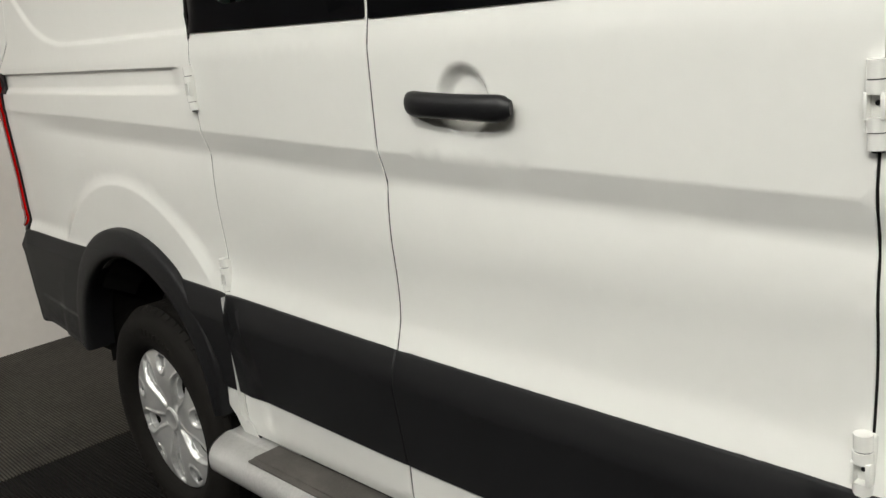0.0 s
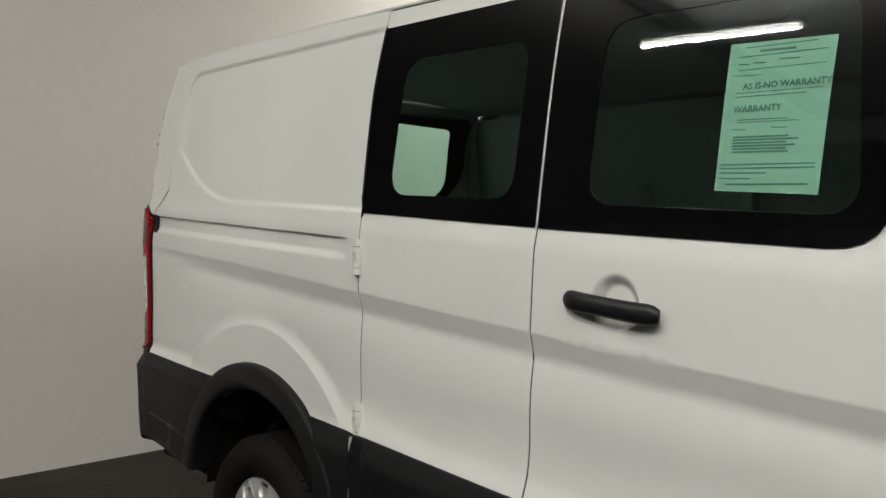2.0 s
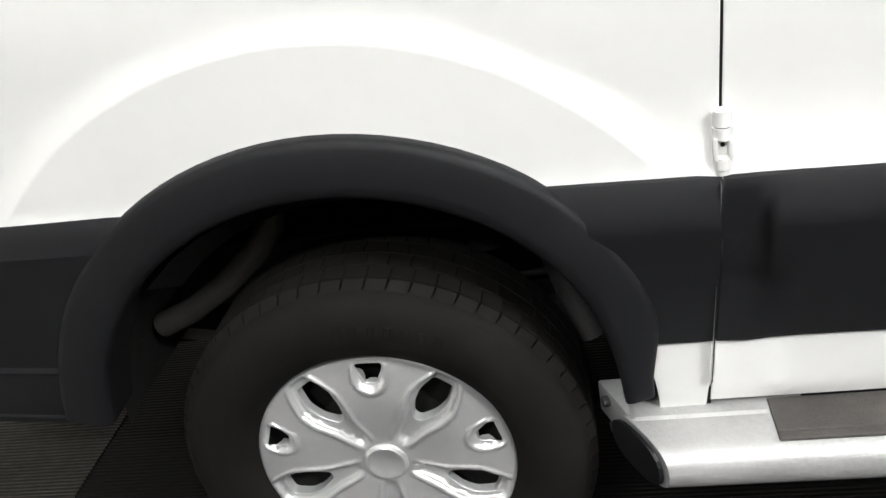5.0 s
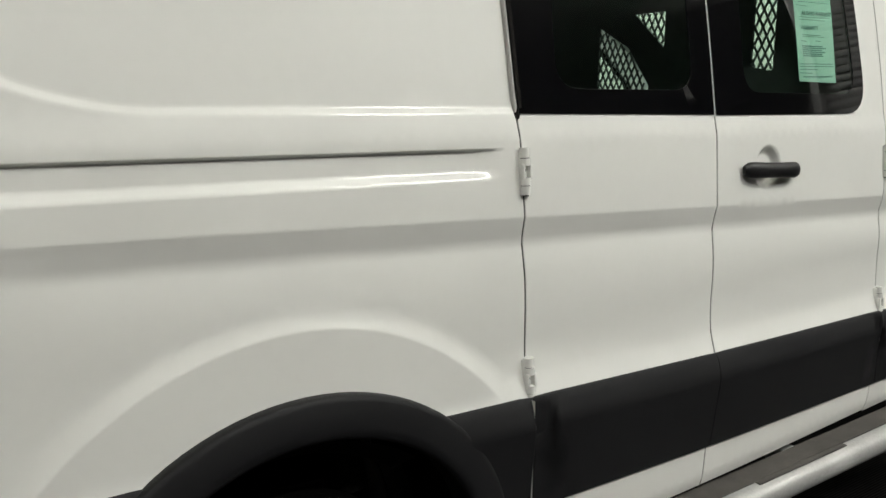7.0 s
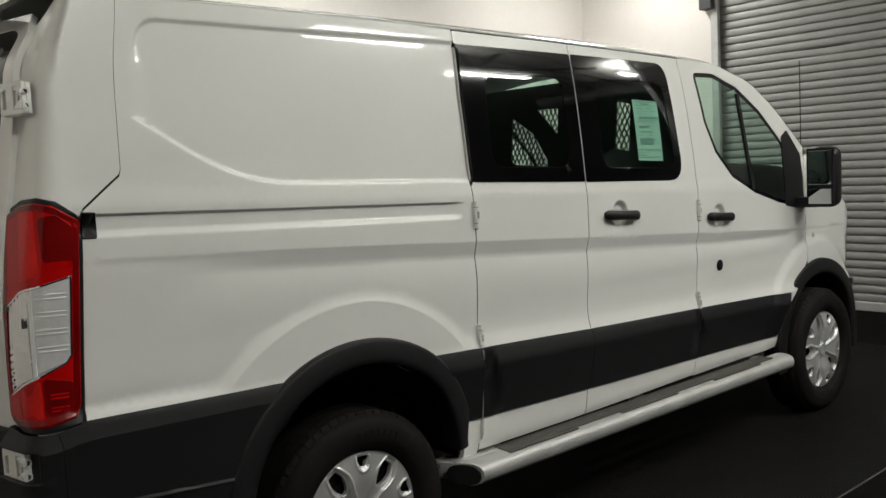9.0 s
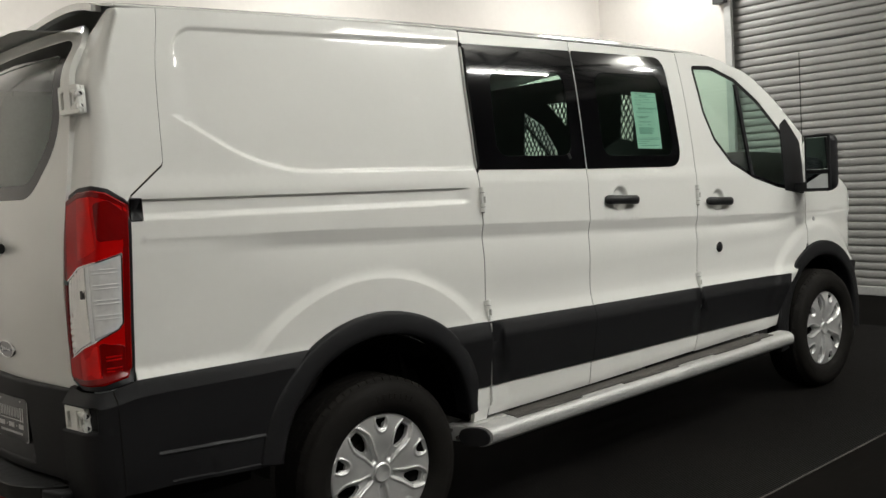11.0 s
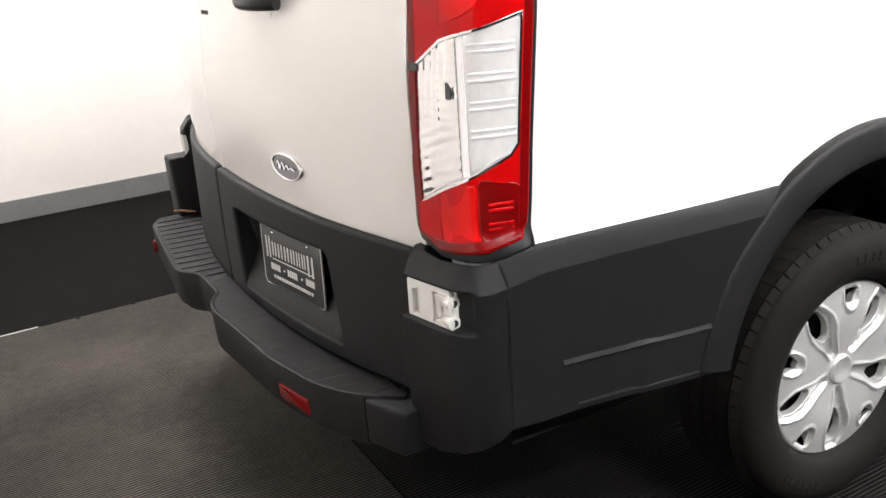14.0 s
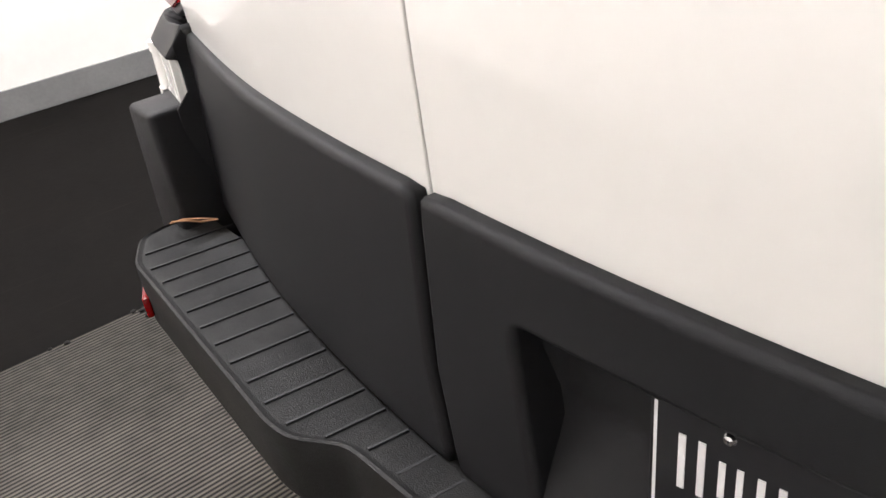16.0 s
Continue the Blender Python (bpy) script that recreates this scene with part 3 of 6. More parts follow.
def half_width(x, z):
    """Half-width of the body at (x, z)."""
    zb = belt_rise(x)
    if z - zb < 1.47:
        k = smooth01(0.93, 1.10, z) * (1 - smooth01(1.28, 1.40, z))
        zz = z - smooth01(1.28, 1.40, z) * zb - k * (band_z(x) - band_z(1.0)) - (1 - smooth01(0.86, 0.98, z)) * smooth01(0.6, 0.8, z) * (mould_top(x) - mould_top(0.6))
        w = profile(zz)
        fade = (1 - smooth01(0.25, 0.72, -x)) * (1 - smooth01(2.75, 3.1, x))
        if fade < 1 and zz < 1.25:
            low = smooth01(0.86, 0.95, zz)
            flat = 0.993 + 0.034 * (zz - 0.95)
            w = w + (flat - w) * (1 - fade) * low * (1 - smooth01(1.16, 1.25, zz))
    else:
        s = (z - zb - 1.47) / 0.525
        w = profile(1.47) - 0.056 * s - 0.020 * s ** 3
    # bell-shaped pressing over the rear arch
    if -0.86 < x < 0.80 and 0.5 < z < 1.2:
        e = math.hypot(x / (0.665 if x < 0 else 0.632), (z - 0.40) / 0.690)
        w = soft_max(w, 1.003 - 0.36 * 0.66 * max(0.0, e - 1.0), 0.0045)
    w += 0.010
    if x > 1.1:
        w -= 0.030 * smooth01(1.0, 2.5, x) * 1.25
    # pressing over the front arch
    e = math.hypot((x - 3.3) / 0.64, (z - 0.38) / 0.64)
    w += 0.017 * (1 - smooth01(0.93, 1.04, e)) * smooth01(0.40, 0.8, z)
    # rail groove behind the doors
    if x < 0.56 and 1.28 < z < 1.55:
        zr = 1.411 - 0.037 * x
        end = (1 - smooth01(0.43, 0.52, x)) * smooth01(-0.866, -0.845, x)
        g = smooth01(zr - 0.066, zr - 0.044, z) * (1 - smooth01(zr - 0.006, zr, z))
        w -= 0.012 * g * end
    if z > 1.4 and x < seam(S1, z):
        w -= 0.0085 * smooth01(-0.009, 0.009, recess_dist(x, z))
    for cx, cz in CUPS:
        q = math.hypot((x - cx) / 0.062, (z - cz) / (0.066 if z > cz else 0.056))
        if q < 1.1:
            w -= 0.020 * (1 - smooth01(0.60, 1.0, q))
        q = math.hypot((x - cx) / 0.125, (z - cz + 0.01) / 0.085)
        if q < 1 and z < cz:
            w -= 0.006 * (1 - smooth01(0.3, 1.0, q)) * smooth01(0.0, 0.03, cz - z)
    # plan taper toward the nose and the tail
    if x > 2.7:
        w -= 0.10 * ((x - 2.7) / 1.3) ** 2.2
        if x > 3.75:
            w -= 0.42 * ((x - 3.75) / 0.42) ** 2.4
    if x < -0.4:
        w -= 0.014 * smooth01(0.0, 0.5, -0.4 - x)
    return w


def rear_lean(z):
    return 0.10 * smooth01(1.0, 2.0, z)


def top_in(z):
    """How far the tail turns forward under the roof."""
    return 0.11 * smooth01(1.80, 2.06, z) ** 1.3


def rear_x(y, z):
    x = -1.122 + 0.106 * (y / 0.87) ** 2 + rear_lean(z) + top_in(z)
    zc = 1.075 + 0.13 * smooth01(0.45, 0.84, abs(y))
    d = zc - z
    return x - 0.010 + 0.08 * (math.sqrt(d * d + 0.00025) + d) / 2


def low_x(y, z, out=0.0):
    """The black lower moulding of the rear doors: nearly upright, proud of the door above."""
    return rear_x(y, 0.87) - 0.021 * (1 - 0.45 * (y / 0.87) ** 2) - 0.030 * (0.876 - z) - out


def corner_plan(u, w, z):
    """Plan of the rear corner: u runs rearward from x = -0.87 along the side, round the corner and on along the rear."""
    s = -0.87 - u
    r, a0, a1 = 0.05, radians(13), radians(78)
    k = max(-0.01, 0.088 - rear_lean(z))
    if s < k:
        t = s / 0.11 * a0 * 1.2
        return -0.87 - s, -w + s * math.tan(min(a0, t)) * 0.9
    s -= k
    x0, y0 = -0.87 - k, -w + k * math.tan(min(a0, k / 0.11 * a0 * 1.2)) * 0.9
    if s < r * (a1 - a0):
        t = a0 + s / r
        return x0 - r * (math.sin(t) - math.sin(a0)), y0 + r * (math.cos(a0) - math.cos(t))
    s -= r * (a1 - a0)
    return x0 - r * (math.sin(a1) - math.sin(a0)) - s * math.cos(a1), y0 + r * (math.cos(a0) - math.cos(a1)) + s * math.sin(a1)


def side(sign):
    """The mapping of the body side: sign -1 is the side with the cargo doors."""
    def at(u, v):
        if u > -0.87:
            return (u + top_in(v) * smooth01(0.55, 1.1, -u), sign * half_width(u, v), v)
        x, y = corner_plan(u, half_width(-0.87, v), v)
        return (x + top_in(v) * smooth01(0.55, 1.1, -u), -sign * y, v)
    if sign < 0:
        return at
    return lambda u, v: at(-u, v)


def rear_map(out=0.0):
    # u runs from the +y side to the -y side, so that the sheet faces backward
    return lambda u, v: (rear_x(u, v) - out, -u, v)


def flip(poly):
    return [(-a, b) for a, b in poly]


def seam_line(tab, z0, z1, dx, n=26):
    return [(seam(tab, z) + dx, z) for z in span(z0, z1, n)]


def arc(cx, cz, r, a0, a1, n=24):
    return [(cx + r * math.cos(radians(a)), cz + r * math.sin(radians(a))) for a in span(a0, a1, n)]


GAP = 0.0038
ARCH_R = (0.005, 0.432, 0.535, 0.448)
ARCH_F = (3.3, 0.385, 0.51, 0.42)


def top_edge(a, b, n):
    return [(x, lerp_table(TOP, x)) for x in span(a, b, n)]


REAR_SEAM = [(-0.692, 2.036), (-0.714, 1.75), (-0.724, 1.555), (-0.729, 1.540), (-0.835, 1.455)]


def outlines():
    o = {}
    o["quarter"] = ([(-0.842, 1.43), (-0.876, 0.86), (-0.50, 0.84)] + arc(0.01, 0.43, 0.452, 120, 0, 30) + [(0.462, 0.40), (seam(S1, 0.40) - GAP, 0.40)]
                    + seam_line(S1, 0.42, 2.026, -GAP) + [(0.2, 2.034), (-0.3, 2.036)] + [(u + GAP * 0.6, z - (0.004 if z < 1.55 else 0)) for u, z in REAR_SEAM])
    o["cargo_back"] = seam_line(S1, 0.455, 2.022, GAP)[::-1] + seam_line(S2, 0.455, 2.009, -GAP)
    o["cargo_front"] = seam_line(S2, 0.455, 2.009, GAP)[::-1] + seam_line(S3, 0.455, 1.991, -GAP)
    o["front"] = (seam_line(S3, 0.45, 1.992, GAP)[::-1] + [(2.71, 0.45)] + arc(*ARCH_F[:2], 0.47, 171, 118, 8) + [(3.155, 0.90), (3.165, 1.40)]
                  + [(x, lerp_table(TOP, x) - 0.006) for x in span(3.20, 2.12, 16)])
    o["fender"] = ([(3.164, 0.90)] + arc(*ARCH_F[:2], 0.47, 105, 30, 10) + [(3.85, 0.66), (4.02, 0.66), (4.07, 0.97)]
                   + [(x, lerp_table(TOP, x) - 0.006) for x in span(4.04, 3.25, 14)] + [(3.174, 1.40)])
    return o


WIN_BACK = [(0.585, 1.955), (0.575, 1.475), (1.194, 1.45), (1.204, 1.95)]
WIN_FRONT = [(1.239, 1.95), (1.229, 1.445), (1.940, 1.425), (1.905, 1.94)]
PANE_BACK = [(0.574, 1.972), (0.563, 1.462), (1.2045, 1.434), (1.2155, 1.965)]
PANE_FRONT = [(1.2275, 1.966), (1.2165, 1.432), (1.956, 1.408), (1.925, 1.958)]
WIN_CAB = [(2.172, 1.930), (2.205, 1.68), (2.275, 1.53), (2.41, 1.40), (2.61, 1.31), (2.85, 1.245), (3.085, 1.205), (3.088, 1.41), (2.935, 1.59), (2.752, 1.748), (2.565, 1.866), (2.36, 1.932)]


def shrink(poly, d):
    p = poly if signed_area(poly) > 0 else poly[::-1]
    return offset_loop(p, -d)


def pull(mapping, d):
    """The same sheet, moved inward by d along its own normal."""
    def at(u, v):
        e = 2e-3
        p = Vector(mapping(u, v))
        n = (Vector(mapping(u + e, v)) - Vector(mapping(u - e, v))).cross(Vector(mapping(u, v + e)) - Vector(mapping(u, v - e))).normalized()
        return p - n * d
    return at


def glass_side(u, v):
    """The side glass: straight below the waist, where the steel turns outward."""
    w = half_width(u, v)
    v0 = 1.485 + belt_rise(u)
    if v < v0:
        a = half_width(u, v0)
        w = a + (a - half_width(u, v0 + 0.02)) / 0.02 * (v0 - v)
    return (u, -w, v)


def window(outline, clear, mapping, parent, glass_mat, label, out=0.002):
    """A bonded pane: the clear glass and its black border as parts."""
    fr = skin("window", outline, pull(mapping, out), M_FRIT, parent, holes=[clear], step=0.05, depth=0.003, bevel=0.0008, label=label, bstep=0.03)
    g = skin("pane", [tuple(p) for p in shrink(clear, -0.004)], pull(mapping, out + 0.0025), glass_mat, fr, step=0.06, depth=0.001, bevel=0.0005)
    g.visible_shadow = False
    return fr


# ---------------------------------------------------------------- van pieces
def hinge_leaf(parent, x, z, h):
    """A white exposed door hinge: two end knuckles, a slotted bracket between them, and its fixing plate."""
    y = -half_width(x, z) + 0.001
    c = x + 0.001
    hb = part("hinge", box_bm(c - 0.0125, c + 0.0125, y - 0.005, y + 0.014, z - h * 0.46, z + h * 0.46, 0.003), M_WHITE, parent, "white painted external door hinge", smooth=40)
    for z0, z1 in ((z + h * 0.29, z + h * 0.50), (z - h * 0.50, z - h * 0.31)):
        part("knuckle", rod((c, y - 0.006, z0), (c, y - 0.006, z1), 0.0115, 16), M_WHITE, hb, smooth=40)
    for z0, z1 in ((z + h * 0.12, z + h * 0.275), (z - h * 0.295, z - h * 0.13)):
        part("knuckle", rod((c, y - 0.007, z0), (c, y - 0.007, z1), 0.0125, 16), M_WHITE, hb, smooth=40)
    for x0, x1 in ((c - 0.0125, c - 0.0075), (c + 0.0060, c + 0.0125)):
        part("bracket", box_bm(x0, x1, y - 0.018, y, z - h * 0.16, z + h * 0.15, 0.0015), M_WHITE, hb, smooth=40)
    for zz in (z + h * 0.283, z - h * 0.302):
        part("washer", rod((c, y - 0.006, zz - 0.0010), (c, y - 0.006, zz + 0.0010), 0.0108, 12), M_PLASTIC_FINE, hb)
    part("pin_cap", rod((c, y - 0.006, z - h * 0.53), (c, y - 0.006, z - h * 0.50), 0.0075, 10), M_PLASTIC_FINE, hb)
    part("bolt", rod((c, y - 0.0065, z + h * 0.02), (c, y, z + h * 0.02), 0.0032, 8), M_PLASTIC_FINE, hb)
    return hb


def door_handle(parent, x, z, y0=None, width=0.234):
    """A black pull handle over a painted finger cup."""
    y = -half_width(x - 0.12, z) if y0 is None else y0
    n = 22

    def sec(t):
        k = (1 - abs(2 * t - 1) ** 14 * 0.45) * (0.92 + 0.10 * abs(2 * t - 1) ** 2)
        return [(a * k, b * k) for a, b in circle(0.0215, 14, 0.66, 1.05)]
    path = []
    for t in span(0, 1, n):
        bow = 0.013 * (1 - abs(2 * t - 1) ** 4)
        path.append((x - width / 2 + width * t, y - 0.006 - bow, z + 0.005 - 0.016 * t))
    hd = part("handle", sweep(path, sec), M_PLASTIC_FINE, parent, "black plastic pull handle", smooth=50)
    return hd


def faceted(mapping, x_of=lambda u: u):
    """The body side with a moulding's section on it: a face that leans up along the top, a crease, and a long face that leans down."""
    def at(u, v):
        top, bot = mould_top(x_of(u)), mould_bottom(x_of(u))
        k = (top - v) / (top - bot)
        out = 0.004 + 0.018 * smooth01(-0.05, 0.27, k) if k < 0.27 else 0.022 - 0.014 * (k - 0.27) / 0.73
        run = 0.014 * (k - 0.2)
        near = smooth01(0.050, 0.060, x_of(u) - seam(S1, 0.8) - run) if x_of(u) > seam(S1, 0.8) else 1.0
        near *= 1 - smooth01(-0.060, -0.050, x_of(u) - seam(S3, 0.8) + run) * (1 - smooth01(-0.006, 0.0, x_of(u) - seam(S3, 0.8)))
        out = 0.009 + (out - 0.009) * near
        p = Vector(mapping(u, v))
        return (p.x, p.y - out if p.y < 0 else p.y + out, p.z)
    return at


def moulding(parent, outline, mapping, label=""):
    x0, x1 = min(p[0] for p in outline), max(p[0] for p in outline)
    lines = [[(x, mould_top(x) + (mould_bottom(x) - mould_top(x)) * k) for x in span(x0, x1, 40)] for k in (0.08, 0.16, 0.24, 0.268, 0.272, 0.30)]
    return skin("lower_moulding", outline, faceted(mapping), M_PLASTIC, parent, step=0.05, depth=0.022, bevel=0.005, bstep=0.03, label=label, lines=lines)


def arch_flare(parent, spec, sign, a0, a1):
    cx, cz, ro, ri = spec
    path_n = 44
    bm = bmesh.new()
    rings = []
    for a in span(a0, a1, path_n):
        c, s = math.cos(radians(a)), math.sin(radians(a))
        ring = []
        tip = 1 - 0.42 * (1 - smooth01(9, 24, a)) if cx < 2 else 1.0
        pinch = 1 - (0.10 if c > 0 else 0.025) * c ** 4
        for q, d in ((1.0, -0.004), (1.0, 0.012), (0.985, 0.021), (0.95, 0.025), (0.85, 0.0275), (0.6, 0.030), (0.3, 0.0325), (0.10, 0.031), (0.03, 0.026), (0.0, 0.014), (0.03, -0.06)):
            r = ri + (ro - ri) * q * tip
            x, z = cx + r * c * pinch, cz + r * s
            ring.append(bm.verts.new((x, sign * (1.011 - (0.052 if cx > 2 else 0.0) + d), z)))
        rings.append(ring)
    for r, s in zip(rings, rings[1:]):
        for j in range(len(r) - 1):
            bm.faces.new((r[j], r[j + 1], s[j + 1], s[j]))
    for r in (rings[0], rings[-1]):
        bm.faces.new(r)
    bmesh.ops.recalc_face_normals(bm, faces=bm.faces[:])
    return part("arch_flare", bm, M_PLASTIC, parent, "black plastic wheel arch flare", smooth=60)


def wheel_well(parent, cx, sign):
    bm = bmesh.new()
    n = 26
    rings = []
    for y, r in ((0.965, 0.455), (0.90, 0.465), (0.62, 0.465)):
        rings.append([bm.verts.new((cx + r * math.cos(a), sign * y, 0.42 + r * math.sin(a))) for a in [radians(v) for v in span(2, 176, n)]])
    for r, s in zip(rings, rings[1:]):
        for j in range(n):
            bm.faces.new((r[j], r[j + 1], s[j + 1], s[j]))
    bm.faces.new(rings[-1])
    return part("wheel_well", bm, M_UNDER, parent, "dirty black wheel well liner")


def build_wheel(van):
    """One wheel, its outer face toward -y, centred on the origin."""
    tyre_r = 0.3555
    holder = part("wheel", lathe([(0.06, -0.02), (0.17, -0.035), (0.196, -0.045), (0.212, -0.062), (0.212, 0.10), (0.10, 0.11), (0.02, 0.11)], 40), M_UNDER, van, "silver plastic wheel cover on a black radial tyre", smooth=40)
    tyre = lathe([(0.210, -0.062), (0.224, -0.078), (0.235, -0.098), (0.262, -0.110), (0.290, -0.114), (0.315, -0.108), (0.334, -0.100), (0.346, -0.084), (0.349, -0.060),
                  (0.350, -0.03), (0.350, 0.03), (0.349, 0.06), (0.346, 0.084), (0.315, 0.108), (0.262, 0.11), (0.212, 0.08)], 72)
    ty = part("tyre", tyre, M_RUBBER, holder, "black rubber all-season tyre", smooth=60)
    # tread: shoulder blocks all round and three ribs, each block standing proud
    tb = bmesh.new()
    n_blk = 62
    for i in range(n_blk):
        a = 2 * math.pi * i / n_blk
        wdt = (0.0164, 0.0156, 0.0160)[i % 3]
        blk = box_bm(-wdt, wdt, -0.101, -0.068, -0.012, 0.0035, 0.0)
        for v in blk.verts:
            if v.co.y < -0.09:
                v.co.z -= 0.024
                v.co.y += 0.003
            v.co.x += (v.co.y + 0.068) * 0.18
        bmesh.ops.transform(blk, matrix=Matrix.Rotation(a, 4, "Y") @ Matrix.Translation((0, 0, tyre_r - 0.001)), verts=blk.verts[:])
        join_bm(tb, blk)
        for yy in (-0.050, -0.012, 0.026, 0.064):
            blk = box_bm(-0.0174, 0.0174, yy - 0.012, yy + 0.023, -0.012, 0.0035)
            bmesh.ops.transform(blk, matrix=Matrix.Rotation(a + yy * 2, 4, "Y") @ Matrix.Translation((0, 0, tyre_r - 0.001)), verts=blk.verts[:])
            join_bm(tb, blk)
    part("tread", tb, M_RUBBER, ty, "tread blocks with narrow slits")
    # raised bars where sidewall writing stands
    for a0, cnt in ((-6, 7), (196, 6)):
        for k in range(cnt):
            b = box_bm(-0.0055 + 0.001 * (k % 3), 0.0065 - 0.001 * (k % 2), -0.1150, -0.112, -0.010, 0.010, 0.001, 1)
            bmesh.ops.transform(b, matrix=Matrix.Rotation(radians(a0 + k * 5.2), 4, "Y") @ Matrix.Translation((0, 0, 0.291)), verts=b.verts[:])
            part("sidewall_bar", b, M_RUBBER, ty)

    # cover: five broad flat spokes with a short opening each, and five sunk valleys with a long opening each
    def valley(r):
        return lerp_table([(0.0, 0.006), (0.05, 0.008), (0.10, 0.017), (0.135, 0.029), (0.160, 0.033), (0.185, 0.027), (0.205, 0.018), (0.23, 0.015)], r)

    def dish(r, a):
        turn = ((math.degrees(a) - 90) / 72.0 + 0.5) % 1.0 - 0.5
        d = abs(turn) * 72
        w_leaf = r * math.sin(radians(36 - d))
        w_short = r * math.sin(radians(d))
        y = -0.080 - 0.011 * bump01(0.135, 0.10, r) + 0.022 * smooth01(0.207, 0.224, r) ** 2
        run = smooth01(0.040, 0.062, r) * (1 - smooth01(0.200, 0.210, r))
        h = valley(r)
        # proud rim beside each valley, then its steep wall
        y -= 0.0035 * bump01(h + 0.007, 0.007, w_leaf) * run
        y += 0.0120 * (1 - smooth01(h - 0.003, h + 0.004, w_leaf)) * run
        # collar round the inner side of the short opening
        e = math.hypot(w_short / 0.028, (r - 0.188) / 0.040)
        rim = 1 - smooth01(0.196, 0.206, r)
        y -= 0.0045 * bump01(0.98, 0.22, e) * rim
        y += 0.0060 * (1 - smooth01(0.66, 0.86, e)) * rim
        return y

    def cover(u, v):
        r, a = math.hypot(u, v), math.atan2(v, u)
        return (u * 1.04, dish(r, a), v * 1.04)
    holes, creases = [], []
    for k in range(5):
        a = 90 + 72 * k
        def pol(r, d):
            return (r * math.cos(radians(a + d)), r * math.sin(radians(a + d)))
        holes.append(rounded([pol(0.200, -6.6), pol(0.200, 6.6), pol(0.182, 5.8), pol(0.163, 3.4), pol(0.163, -3.4), pol(0.182, -5.8)], 0.005, 3))
        a += 36
        holes.append(rounded([pol(0.194, -5.6), pol(0.194, 5.6), pol(0.162, 9.8), pol(0.132, 9.4), pol(0.102, 4.2), pol(0.102, -4.2), pol(0.132, -9.4), pol(0.162, -9.8)], 0.009, 3))
        for sgn in (-1, 1):
            for off in (0.001, 0.0045, 0.0105):
                creases.append([pol(r, sgn * math.degrees(math.asin((valley(r) + off) / r))) for r in span(0.062, 0.204, 30)])
    rim = [(0.224 * math.cos(2 * math.pi * i / 72), 0.224 * math.sin(2 * math.pi * i / 72)) for i in range(72)]
    skin("wheel_cover", rim, cover, M_SILVER, holder, holes=holes, step=0.0055, depth=0.018, bevel=0.002, bstep=0.006, label="silver painted plastic wheel cover with open spokes", lines=creases)
    part("centre_cap", lathe([(0.001, -0.0835), (0.024, -0.0840), (0.028, -0.0865), (0.033, -0.0870), (0.038, -0.0830), (0.040, -0.072)], 36), M_SILVER, holder, smooth=40)
    part("brake_drum", lathe([(0.02, -0.035), (0.13, -0.035), (0.135, 0.02), (0.135, 0.06)], 32), M_UNDER, holder, smooth=40)
    return holder


